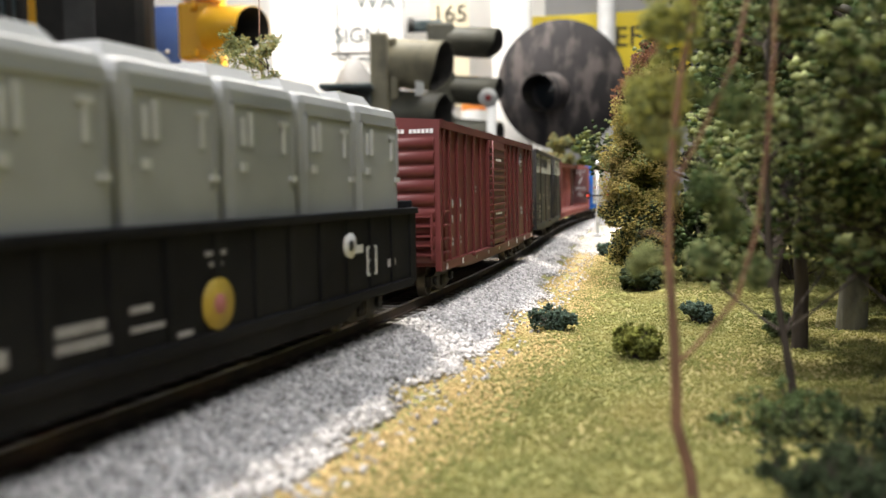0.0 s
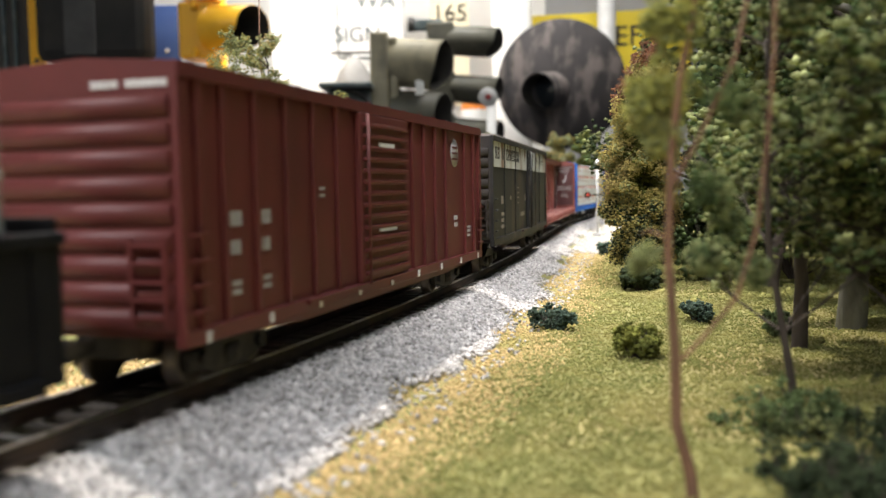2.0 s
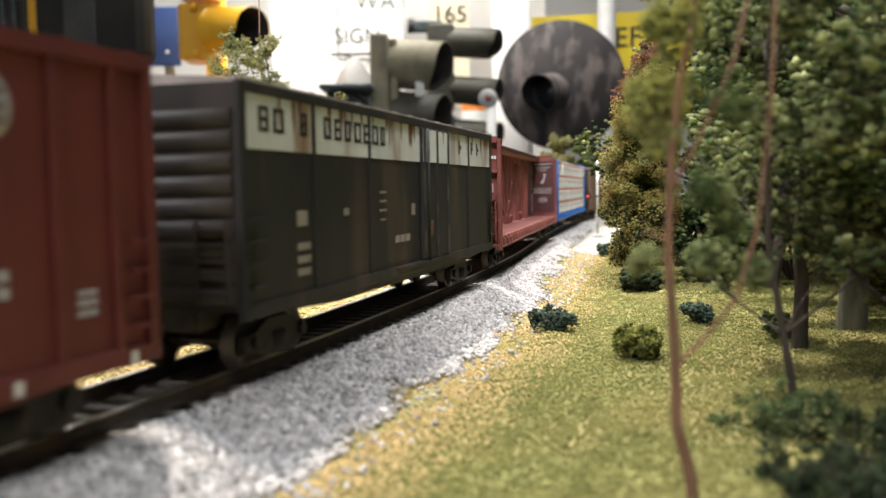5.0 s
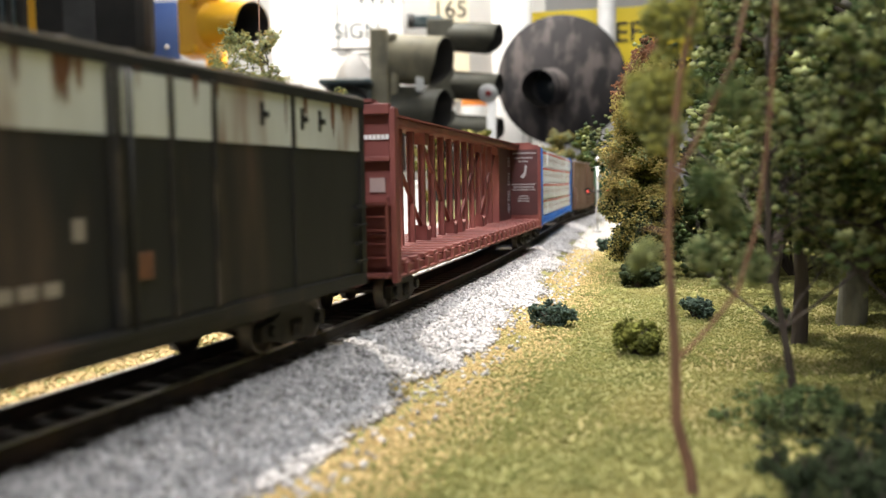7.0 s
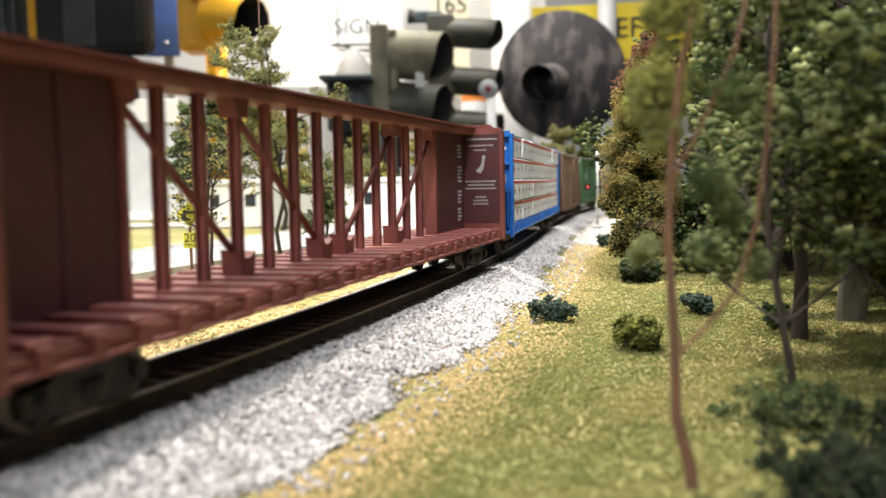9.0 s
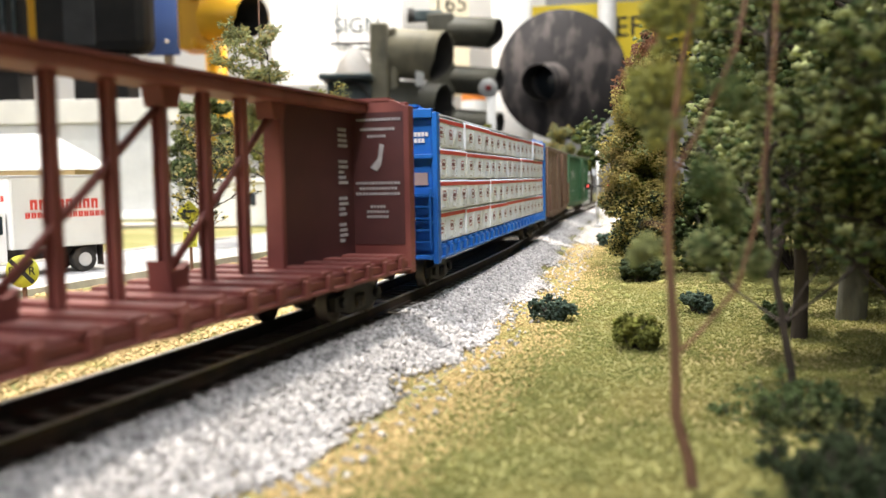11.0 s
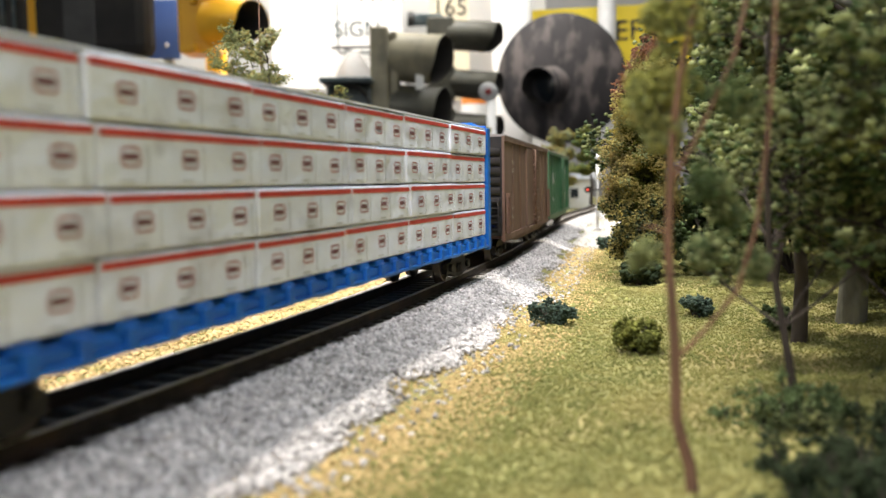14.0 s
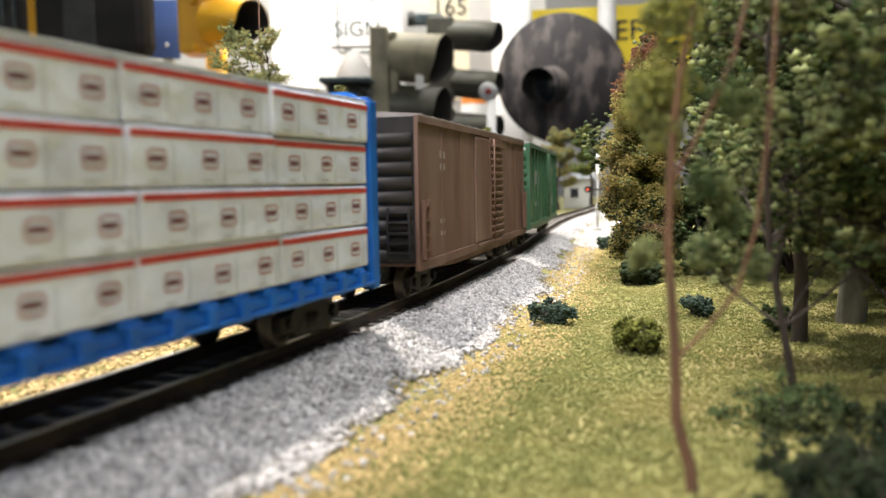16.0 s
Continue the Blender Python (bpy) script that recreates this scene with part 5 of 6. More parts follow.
def near_tree():
    """The thin brown sapling close to the lens."""
    r = np.random.default_rng(33)
    t = thing("sapling", "thin brown-barked sapling with sparse pale leaves", "tree", pose(0.0938, 0.1244, -0.0105), "layout trees")
    part("trunk", limbs(bmesh.new(), [[(0.0003, 0, -0.002, 0.0009), (-0.0004, 0, 0.004, 0.0008), (-0.0022, 0, 0.0105, 0.00075), (-0.0024, 0, 0.0205, 0.0007), (-0.0034, 0.001, 0.034, 0.00055),
                                       (-0.0030, 0.001, 0.048, 0.0005), (-0.0018, 0.001, 0.058, 0.0004), (-0.0002, 0.002, 0.066, 0.0003), (0.0012, 0.002, 0.085, 0.0002)]], 10), "bark", t)
    for p in ([(-0.0026, 0, 0.0185, 0.00030), (0.0010, 0.002, 0.0222, 0.00028), (0.0055, 0.003, 0.0280, 0.00028), (0.0080, 0.004, 0.0370, 0.00030), (0.0092, 0.004, 0.0480, 0.00028), (0.0100, 0.005, 0.0600, 0.00025), (0.0104, 0.005, 0.0850, 0.0002)],
              [(-0.0030, 0.001, 0.043, 0.0004), (0.0008, 0.002, 0.050, 0.0003), (0.0050, 0.004, 0.060, 0.0003), (0.0080, 0.005, 0.075, 0.0002)],
              [(-0.0034, 0.001, 0.036, 0.0002), (-0.0060, 0.002, 0.037, 0.00015), (-0.0074, 0.003, 0.0365, 0.0001)],
              [(-0.0018, 0.001, 0.050, 0.0003), (-0.0045, 0.003, 0.053, 0.0002), (-0.0062, 0.004, 0.054, 0.0001)]):
        part("limb", limbs(bmesh.new(), [p], 8), "bark", t)
    cs = [(-0.0062, 0.003, 0.0535, 0.0026), (-0.0044, 0.003, 0.0500, 0.0024), (-0.0070, 0.004, 0.0560, 0.0016), (-0.0024, 0.003, 0.0640, 0.0026), (-0.0050, 0.003, 0.0655, 0.0018),
          (-0.0066, 0.002, 0.0335, 0.0017), (-0.0078, 0.003, 0.0320, 0.0010), (0.0012, 0.006, 0.0330, 0.0022), (0.0022, 0.008, 0.0420, 0.0026), (0.0045, 0.009, 0.0375, 0.0026), (0.0075, 0.009, 0.0310, 0.0022), (0.0050, 0.010, 0.0540, 0.0030)]
    # These clumps get their lit look from the brighter leaf colour.
    pts = clumps(r, cs[:5] + [(-0.0052, 0.003, 0.0570, 0.0030), (-0.0030, 0.003, 0.0680, 0.0034), (-0.0030, 0.004, 0.0560, 0.0026)], 1500, 1.5)
    grains("crown", pts, r.uniform(0.0002, 0.0006, len(pts)), "leaf_sunlit", r, rough=0.5, parent=t)
    pts = clumps(r, cs, 1400, 1.4)
    grains("crown", pts, r.uniform(0.0002, 0.0006, len(pts)), "leaf_light", r, rough=0.5, parent=t)
    pts = clumps(r, cs[7:] + [(0.0030, 0.004, 0.0560, 0.0036), (0.0005, 0.004, 0.0430, 0.0026)], 800, 1.2)
    grains("crown", pts, r.uniform(0.0002, 0.0006, len(pts)), "leaf_dark", r, rough=0.5, parent=t)


near_tree()
# Pale leaves mixed into the grove crowns stand in for lit foliage.
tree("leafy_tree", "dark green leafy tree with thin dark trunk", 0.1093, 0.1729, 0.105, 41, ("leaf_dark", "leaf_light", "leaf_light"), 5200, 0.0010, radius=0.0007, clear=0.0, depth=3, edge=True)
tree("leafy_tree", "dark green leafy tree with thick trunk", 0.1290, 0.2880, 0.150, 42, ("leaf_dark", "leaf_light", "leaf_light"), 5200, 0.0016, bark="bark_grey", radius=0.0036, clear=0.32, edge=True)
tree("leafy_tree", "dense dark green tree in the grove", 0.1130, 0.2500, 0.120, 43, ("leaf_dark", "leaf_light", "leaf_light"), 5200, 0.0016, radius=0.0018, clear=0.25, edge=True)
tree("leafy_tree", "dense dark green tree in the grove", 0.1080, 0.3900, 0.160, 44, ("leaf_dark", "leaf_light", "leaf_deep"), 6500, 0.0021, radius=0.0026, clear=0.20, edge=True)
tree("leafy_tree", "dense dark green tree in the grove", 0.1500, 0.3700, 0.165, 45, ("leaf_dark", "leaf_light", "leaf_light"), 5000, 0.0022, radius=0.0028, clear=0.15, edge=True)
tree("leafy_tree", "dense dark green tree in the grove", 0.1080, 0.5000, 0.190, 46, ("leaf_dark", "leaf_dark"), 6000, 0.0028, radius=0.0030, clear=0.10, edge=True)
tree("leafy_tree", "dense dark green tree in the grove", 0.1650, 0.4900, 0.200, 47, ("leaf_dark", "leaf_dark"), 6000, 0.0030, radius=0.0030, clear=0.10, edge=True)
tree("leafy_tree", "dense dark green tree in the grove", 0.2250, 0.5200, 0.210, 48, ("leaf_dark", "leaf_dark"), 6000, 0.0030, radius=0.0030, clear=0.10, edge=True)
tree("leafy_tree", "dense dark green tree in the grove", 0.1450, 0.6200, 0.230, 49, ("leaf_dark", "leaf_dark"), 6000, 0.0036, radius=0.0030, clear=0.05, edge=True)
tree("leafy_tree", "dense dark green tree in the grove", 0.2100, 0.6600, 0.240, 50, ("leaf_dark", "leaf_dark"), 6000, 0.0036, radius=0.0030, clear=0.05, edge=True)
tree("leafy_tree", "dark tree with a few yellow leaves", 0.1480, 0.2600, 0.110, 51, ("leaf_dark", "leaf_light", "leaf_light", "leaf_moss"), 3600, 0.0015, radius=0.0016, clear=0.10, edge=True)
# Two trees added mostly out of view to shade the ground at right.
tree("leafy_tree", "low dark green tree added to cast shade", 0.1330, 0.1650, 0.100, 57, ("leaf_dark", "leaf_light", "leaf_light"), 4200, 0.0012, radius=0.0013, clear=0.0, depth=3, edge=True)
tree("leafy_tree", "low dark green tree added to cast shade", 0.1520, 0.2050, 0.110, 58, ("leaf_dark", "leaf_light"), 4200, 0.0014, radius=0.0014, clear=0.0, depth=3, edge=True)
tree("leafy_tree", "tall green tree between the olive tree and the grove", 0.0760, 0.4600, 0.150, 71, ("leaf_dark", "leaf_light", "leaf_deep"), 6500, 0.0017, radius=0.0020, clear=0.15)
tree("leafy_tree", "small yellow-green tree by the far crossing", -0.1680, 1.3000, 0.112, 52, ("leaf_olive", "leaf_pale"), 4200, 0.0026, radius=0.0022, clear=0.3)
tree("leafy_tree", "small dark green tree by the far crossing", -0.1060, 1.2200, 0.108, 53, ("leaf_dark", "leaf_moss"), 3600, 0.0026, radius=0.0022, clear=0.35)
t = tree("airy_tree", "airy sapling with sparse pale green leaves", -0.1410, 0.4320, 0.122, 54, ("leaf_pale", "leaf_light", "leaf_light", "leaf_olive"), 17000, 0.00066, bark="bark_dark", radius=0.0011, clear=0.18, spread=1.0, depth=3)
part("leader", limbs(bmesh.new(), [[(-0.008, 0, 0.096, 0.0004), (-0.0095, 0, 0.118, 0.0003), (-0.0090, 0, 0.150, 0.0003)]], 6), "bark", t)
tree("airy_tree", "airy sapling with sparse brownish leaves", -0.1422, 0.3692, 0.075, 55, ("leaf_deep", "leaf_olive"), 900, 0.0009, bark="bark_dark", radius=0.0009, clear=0.2, spread=0.9, depth=3)
tree("leafy_tree", "round dark green tree by the warehouse", -0.2370, 0.5000, 0.100, 56, ("leaf_dark", "leaf_dark", "leaf_light"), 7000, 0.0013, radius=0.0014, clear=0.45)
tree("leafy_tree", "small dense green tree beside the model road", -0.1480, 0.5000, 0.056, 66, ("leaf_dark", "leaf_light"), 3600, 0.0010, radius=0.0010, clear=0.1)
for i, (x, y, s) in enumerate(((-0.33, 0.98, 0.11), (-0.26, 1.00, 0.10), (-0.20, 1.02, 0.105), (-0.30, 0.72, 0.10))):
    tree("leafy_tree", "olive-green tree behind the white shed", x, y, s, 60 + i, ("leaf_moss", "leaf_olive"), 2200, 0.0028, radius=0.0020, clear=0.3)


# ---------------------------------------------------------------- roads and buildings of the layout
def curb_road():
    solid("road", bm_box(-0.262, -0.168, -1.4, 0.86, -0.0125, -0.0078), "asphalt", "grey asphalt model road", "road", kind="structure")
    solid("curb", bm_box(-0.168, -0.164, -1.4, 0.86, -0.0125, -0.0070), "pale_road", "pale concrete kerb", "kerb", kind="structure")
    solid("curb_far", bm_box(-0.266, -0.262, -1.4, 0.86, -0.0125, -0.0070), "pale_road", "pale concrete kerb", "kerb", kind="structure")
    solid("far_road", bm_box(-0.95, -0.03, -0.035, 0.035, -0.0125, -0.0074), "pale_road", "pale far road by the warehouse", "road", m=pose(-0.05, 0.905, 0, 0, 0, 17), kind="structure")
    x, y = strip_points(7000, 0.030, 0.056, 0.57, 1.25, 1.0)
    ob = grains("gravel_patch", np.stack([x, y, height(x, y) + 0.0008], -1), rng.uniform(0.0006, 0.0012, len(x)), "pale_road", rng)
    tagged(ob, "pale gravel apron by the crossing", "gravel", kind="stuff")
    x, y = rng.uniform(-0.17, -0.09, 3500), rng.uniform(0.1, 0.9, 3500)
    ob = grains("verge_turf", np.stack([x, y, height(x, y)], -1), rng.uniform(0.0008, 0.0016, len(x)), "foam_tan", rng)
    tagged(ob, "sparse tan turf along the model road", "turf", kind="stuff")


curb_road()


def warehouse():
    t = thing("warehouse", "long grey model warehouse with pale parapet band", "building", pose(-0.62, 0.925, -0.0095, 0, 0, 18.9))
    w = part("wall", bm_box(-0.34, 0.055, 0, 0.16, 0, 0.118, bev=0.001), "concrete", t)
    part("parapet", bm_box(-0.345, 0.060, -0.004, 0.164, 0.118, 0.147, bev=0.001), "pale_plaster", t, "pale plaster parapet band")
    part("ledge", bm_box(-0.342, 0.057, -0.010, 0, 0, 0.010, bev=0.0008), "pale_plaster", t)
    for i in range(3):
        part("ledge_step", bm_box(-0.30 + i * 0.004, 0.040 - i * 0.004, -0.024 + i * 0.004, -0.010, 0, 0.003 + i * 0.0025), "white_paint", t)
    for x in (-0.300, -0.280, -0.240, -0.220):
        f = part("window", bm_box(x, x + 0.014, -0.0012, 0.001, 0.022, 0.042, bev=0.0004), "white_paint", t)
        for a in (0, 1):
            for b in (0, 1):
                part("pane", bm_box(x + 0.0015 + a * 0.0058, x + 0.0068 + a * 0.0058, -0.0016, -0.0010, 0.0238 + b * 0.0086, 0.0316 + b * 0.0086), "glass_dark", f)


warehouse()


def gable_house():
    t = thing("gable_house", "small white model house with broad white gable roof", "building", pose(-0.466, 0.602, -0.0095, 0, 0, 19))
    part("wall", bm_box(-0.150, 0.020, 0.006, 0.080, 0, 0.054), "white_paint", t)
    bm = bmesh.new()
    A = [bm.verts.new(p) for p in ((-0.165, -0.004, 0.056), (0.036, -0.004, 0.056), (-0.004, 0.043, 0.088), (-0.165, 0.043, 0.088))]
    B = [bm.verts.new(p) for p in ((-0.165, 0.090, 0.056), (0.036, 0.090, 0.056))]
    bm.faces.new(A), bm.faces.new((A[3], A[2], B[1], B[0])), bm.faces.new((A[1], B[1], A[2])), bm.faces.new((A[0], A[3], B[0])), bm.faces.new((A[0], B[0], B[1], A[1]))
    part("roof", bm, "white_paint", t)
    part("fascia", bm_box(-0.163, 0.034, -0.003, 0.089, 0.0495, 0.0555), "tan_trim", t, "tan eaves board")
    part("door", bm_box(-0.06, -0.045, 0.0045, 0.006, 0, 0.03), "tan_trim", t)


gable_house()


def white_shed():
    t = thing("shed", "long low white model shed with flat roof", "building", pose(-0.278, 0.790, -0.0095, 0, 0, 19))
    part("wall", bm_box(-0.150, 0.080, 0, 0.05, 0, 0.042, bev=0.0006), "white_paint", t)
    part("roof", bm_box(-0.153, 0.083, -0.003, 0.053, 0.042, 0.046, bev=0.0006), "white_paint", t)
    for x in (-0.125, -0.090, -0.02, 0.025):
        part("window", bm_box(x, x + 0.010, -0.0006, 0.001, 0.020, 0.032), "glass_dark", t)
    t = thing("cottage", "pale distant model cottage behind the crossing", "building", pose(-0.152, 1.375, -0.0095, 0, 0, 10))
    part("wall", bm_box(-0.022, 0.022, 0, 0.04, 0, 0.045), "pale_plaster", t)
    bm = prism(bmesh.new(), [(-0.004, 0.044), (0.020, 0.062), (0.044, 0.044)], -0.026, 0.026)
    part("roof", bm, "concrete", t)
    part("window", bm_box(-0.012, 0.0, -0.0008, 0.001, 0.016, 0.030), "glass_dark", t)


white_shed()


def box_truck():
    t = thing("box_truck", "white model box truck with ribbed sides and red lettering", "truck", pose(-0.2165, 0.331, -0.0078, 0, 0, 160))
    b = part("cargo_box", bm_box(-0.0145, 0.0145, -0.0350, 0.0150, 0.0125, 0.0450, bev=0.0005), "white_paint", t)
    for sx in (-1, 1):
        for i in range(22):
            z = 0.0140 + i * 0.0014
            part("side_slat", bm_box(*sorted((sx * 0.0144, sx * 0.0149)), -0.0340, 0.0140, z, z + 0.0009), "white_paint", b)
        bm = bmesh.new()
        xo = sorted((sx * 0.0148, sx * 0.0151))
        for i in range(8):
            y = -0.0265 + i * 0.0042
            box(bm, *xo, y, y + 0.0012, 0.0300, 0.0345)
            box(bm, *xo, y + 0.0020, y + 0.0032, 0.0300, 0.0345)
            box(bm, *xo, y + 0.0012, y + 0.0020, 0.0332, 0.0345)
        for i in range(14):
            y = -0.0300 + i * 0.0028
            box(bm, *xo, y, y + 0.0009, 0.0262, 0.0288)
            box(bm, *xo, y + 0.0012, y + 0.0021, 0.0262, 0.0288)
        part("lettering", bm, "wrap_red", b, "red lettering blocks")
    part("roof_edge", bm_box(-0.0150, 0.0150, -0.0354, 0.0154, 0.0442, 0.0456, bev=0.0003), "silver", b)
    bm = bmesh.new()
    for i in range(5):
        box(bm, -0.009 + i * 0.0036, -0.0065 + i * 0.0036, 0.0149, 0.0152, 0.034, 0.0365)
    part("front_lettering", bm, "wrap_red", b)
    c = part("cab", prism(bmesh.new(), [(0.016, 0.007), (0.016, 0.0290), (0.024, 0.0290), (0.0280, 0.0200), (0.0400, 0.0185), (0.0410, 0.0070)], -0.0120, 0.0120), "white_paint", t)
    part("windscreen", prism(bmesh.new(), [(0.0252, 0.0272), (0.0278, 0.0212), (0.0284, 0.0212), (0.0258, 0.0272)], -0.0105, 0.0105), "glass_dark", c)
    for sx in (-1, 1):
        part("side_window", bm_box(*sorted((sx * 0.0118, sx * 0.0122)), 0.0175, 0.0245, 0.0195, 0.0275), "glass_dark", c)
        part("headlight", tube(bmesh.new(), (sx * 0.009, 0.0405, 0.0135), (sx * 0.009, 0.0415, 0.0135), 0.0015), "silver", c)
        part("mirror", bm_box(*sorted((sx * 0.0125, sx * 0.0150)), 0.0260, 0.0266, 0.0200, 0.0240), "truck_black", c)
    part("bumper", bm_box(-0.0125, 0.0125, 0.0410, 0.0425, 0.0060, 0.0090, bev=0.0003), "silver", c)
    part("chassis", bm_box(-0.0060, 0.0060, -0.0335, 0.0380, 0.0070, 0.0120), "truck_black", t)
    for sx in (-1, 1):
        for y in (-0.020, 0.030):
            w = part("wheel", tube(bmesh.new(), (sx * 0.0085, y, 0.0058), (sx * 0.0130, y, 0.0058), 0.0058, n=20), "truck_black", t)
            part("hub", tube(bmesh.new(), (sx * 0.0128, y, 0.0058), (sx * 0.0134, y, 0.0058), 0.0032, n=16), "silver", w, "silver wheel hub")
        part("mud_flap", bm_box(*sorted((sx * 0.0080, sx * 0.0130)), -0.0295, -0.0290, 0.0025, 0.0120), "truck_black", t)


box_truck()


def road_signs():
    face = 19
    t = thing("warning_sign", "yellow diamond curve sign above a twenty speed plate", "road sign", pose(-0.1489, 0.3601, -0.0095, 0, 0, face))
    part("post", bm_box(-0.0006, 0.0006, 0, 0.0010, 0, 0.034), "bark", t)
    bm = bmesh.new()
    v = [bm.verts.new(p) for p in ((-0.0062, -0.0004, 0.0285), (0, -0.0004, 0.0223), (0.0062, -0.0004, 0.0285), (0, -0.0004, 0.0347))]
    bm.faces.new(v)
    bmesh.ops.solidify(bm, geom=bm.faces[:], thickness=0.0004)
    d = part("diamond", bm, "lemon", t, "yellow diamond plate")
    bm = bm_box(-0.0028, -0.0016, -0.0010, -0.0005, 0.0255, 0.0290)
    box(bm, -0.0028, 0.0030, -0.0010, -0.0005, 0.0288, 0.0300)
    part("arrow", bm, "black_print", d)
    p = part("speed_plate", bm_box(-0.0032, 0.0032, -0.0005, 0, 0.0125, 0.0198, bev=0.0001), "lemon", t, "yellow speed plate")
    words("20", 0.0058, "black_print", "number", p, pose(0, -0.0006, 0.0172, 90))
    words("MPH", 0.0024, "black_print", "unit", p, pose(0, -0.0006, 0.0138, 90))
    t = thing("crossing_sign", "round yellow railway crossing warning sign", "road sign", pose(-0.1300, 0.2375, -0.0095, 0, 0, face))
    part("post", bm_box(-0.0006, 0.0006, 0, 0.0010, 0, 0.013), "bark", t)
    d = part("disc", lathe(bmesh.new(), [(0.0, -0.0008), (0.0055, -0.0008), (0.0055, -0.0002), (0.0, -0.0002)], 32, "y"), "lemon", t, "round yellow plate", m=pose(0, 0, 0.0140))
    for a in (45, -45):
        part("cross_bar", bm_box(-0.0053, 0.0053, -0.0012, -0.0009, -0.0007, 0.0007), "black_print", d, m=pose(0, 0, 0, 0, a, 0))
    for sx in (-1, 1):
        words("R", 0.0040, "black_print", "letter", d, pose(sx * 0.0034, -0.0011, 0, 90))


road_signs()


def crossing_signal():
    t = thing("crossing_signal", "silver crossing signal with crossbuck and red lamps", "crossing signal", pose(-0.0195, 0.7424, -0.0095, 0, 0, 8))
    part("base", bm_box(-0.003, 0.003, -0.003, 0.003, 0, 0.003, bev=0.0004), "silver", t)
    part("mast", tube(bmesh.new(), (0, 0, 0.002), (0, 0, 0.060), 0.0011, n=10), "silver", t)
    for a in (40, -40):
        part("crossbuck_arm", bm_box(-0.0095, 0.0095, -0.0022, -0.0016, -0.0013, 0.0013), "white_paint", t, "white crossbuck board", m=pose(0, 0, 0.052, 0, a, 75))
    part("lamp_bar", tube(bmesh.new(), (-0.0085, -0.001, 0.0345), (0.0085, -0.001, 0.0345), 0.0006, n=8), "truck_black", t)
    for sx, mt in ((-1, "lens_red"), (1, "lens_red")):
        l = part("lamp_shade", lathe(bmesh.new(), [(0.0028, -0.0006), (0.0028, 0.0), (0.0, 0.0)], 20, "y"), "truck_black", t, m=pose(sx * 0.0080, -0.0012, 0.0345))
        part("lens", lathe(bmesh.new(), [(0.0010, -0.0010), (0.0008, -0.0014), (0.0, -0.0016)], 16, "y"), mt, l, "lit red lens")
    part("bell", lathe(bmesh.new(), [(0.0, 0.0035), (0.0016, 0.003), (0.0022, 0.001), (0.0022, 0)], 16), "silver", t, m=pose(0, 0, 0.060))
    part("relay_box", bm_box(-0.0018, 0.0018, -0.0030, -0.0012, 0.012, 0.021, bev=0.0003), "silver", t)


crossing_signal()


# ---------------------------------------------------------------- museum signals behind the layout
def hood(parent, x, z, r, length, mt, turn, lens="glass_dark", y=0.0, lip=0.22):
    """A round visor with a cut-away lower lip, dark inside, with a lens at its root; turn: degrees from facing the front to the right."""
    n = 32

    def skin(rings, m):
        bm, old = bmesh.new(), None
        for rad, h in rings:
            ring = []
            for i in range(n):
                a = 2 * math.pi * i / n
                cut = 1.0 - lip * max(0, -math.sin(a)) ** 1.5
                ring.append(bm.verts.new((rad * math.cos(a), -h * length * cut, rad * math.sin(a))))
            for i in range(n if old else 0):
                f = bm.faces.new((old[i], old[(i + 1) % n], ring[(i + 1) % n], ring[i]))
                f.smooth = True
            old = ring
        return bm
    v = part("visor", skin(((r * 1.03, 0.0), (r, 0.02), (r, 1.0), (r * 0.985, 1.0)), mt), mt, parent, m=pose(x, y, z, 0, 0, turn) @ pose(0, 0, 0, 7, 0, 0))
    part("inside", skin(((r * 0.984, 0.998), (r * 0.975, 0.05)), mt), "sig_black", v, "black visor lining")
    part("lens", lathe(bmesh.new(), [(r * 0.97, -0.03), (r * 0.6, -0.05), (0.0, -0.06)], 28, "y"), lens, v, "dark glass lens")
    return v


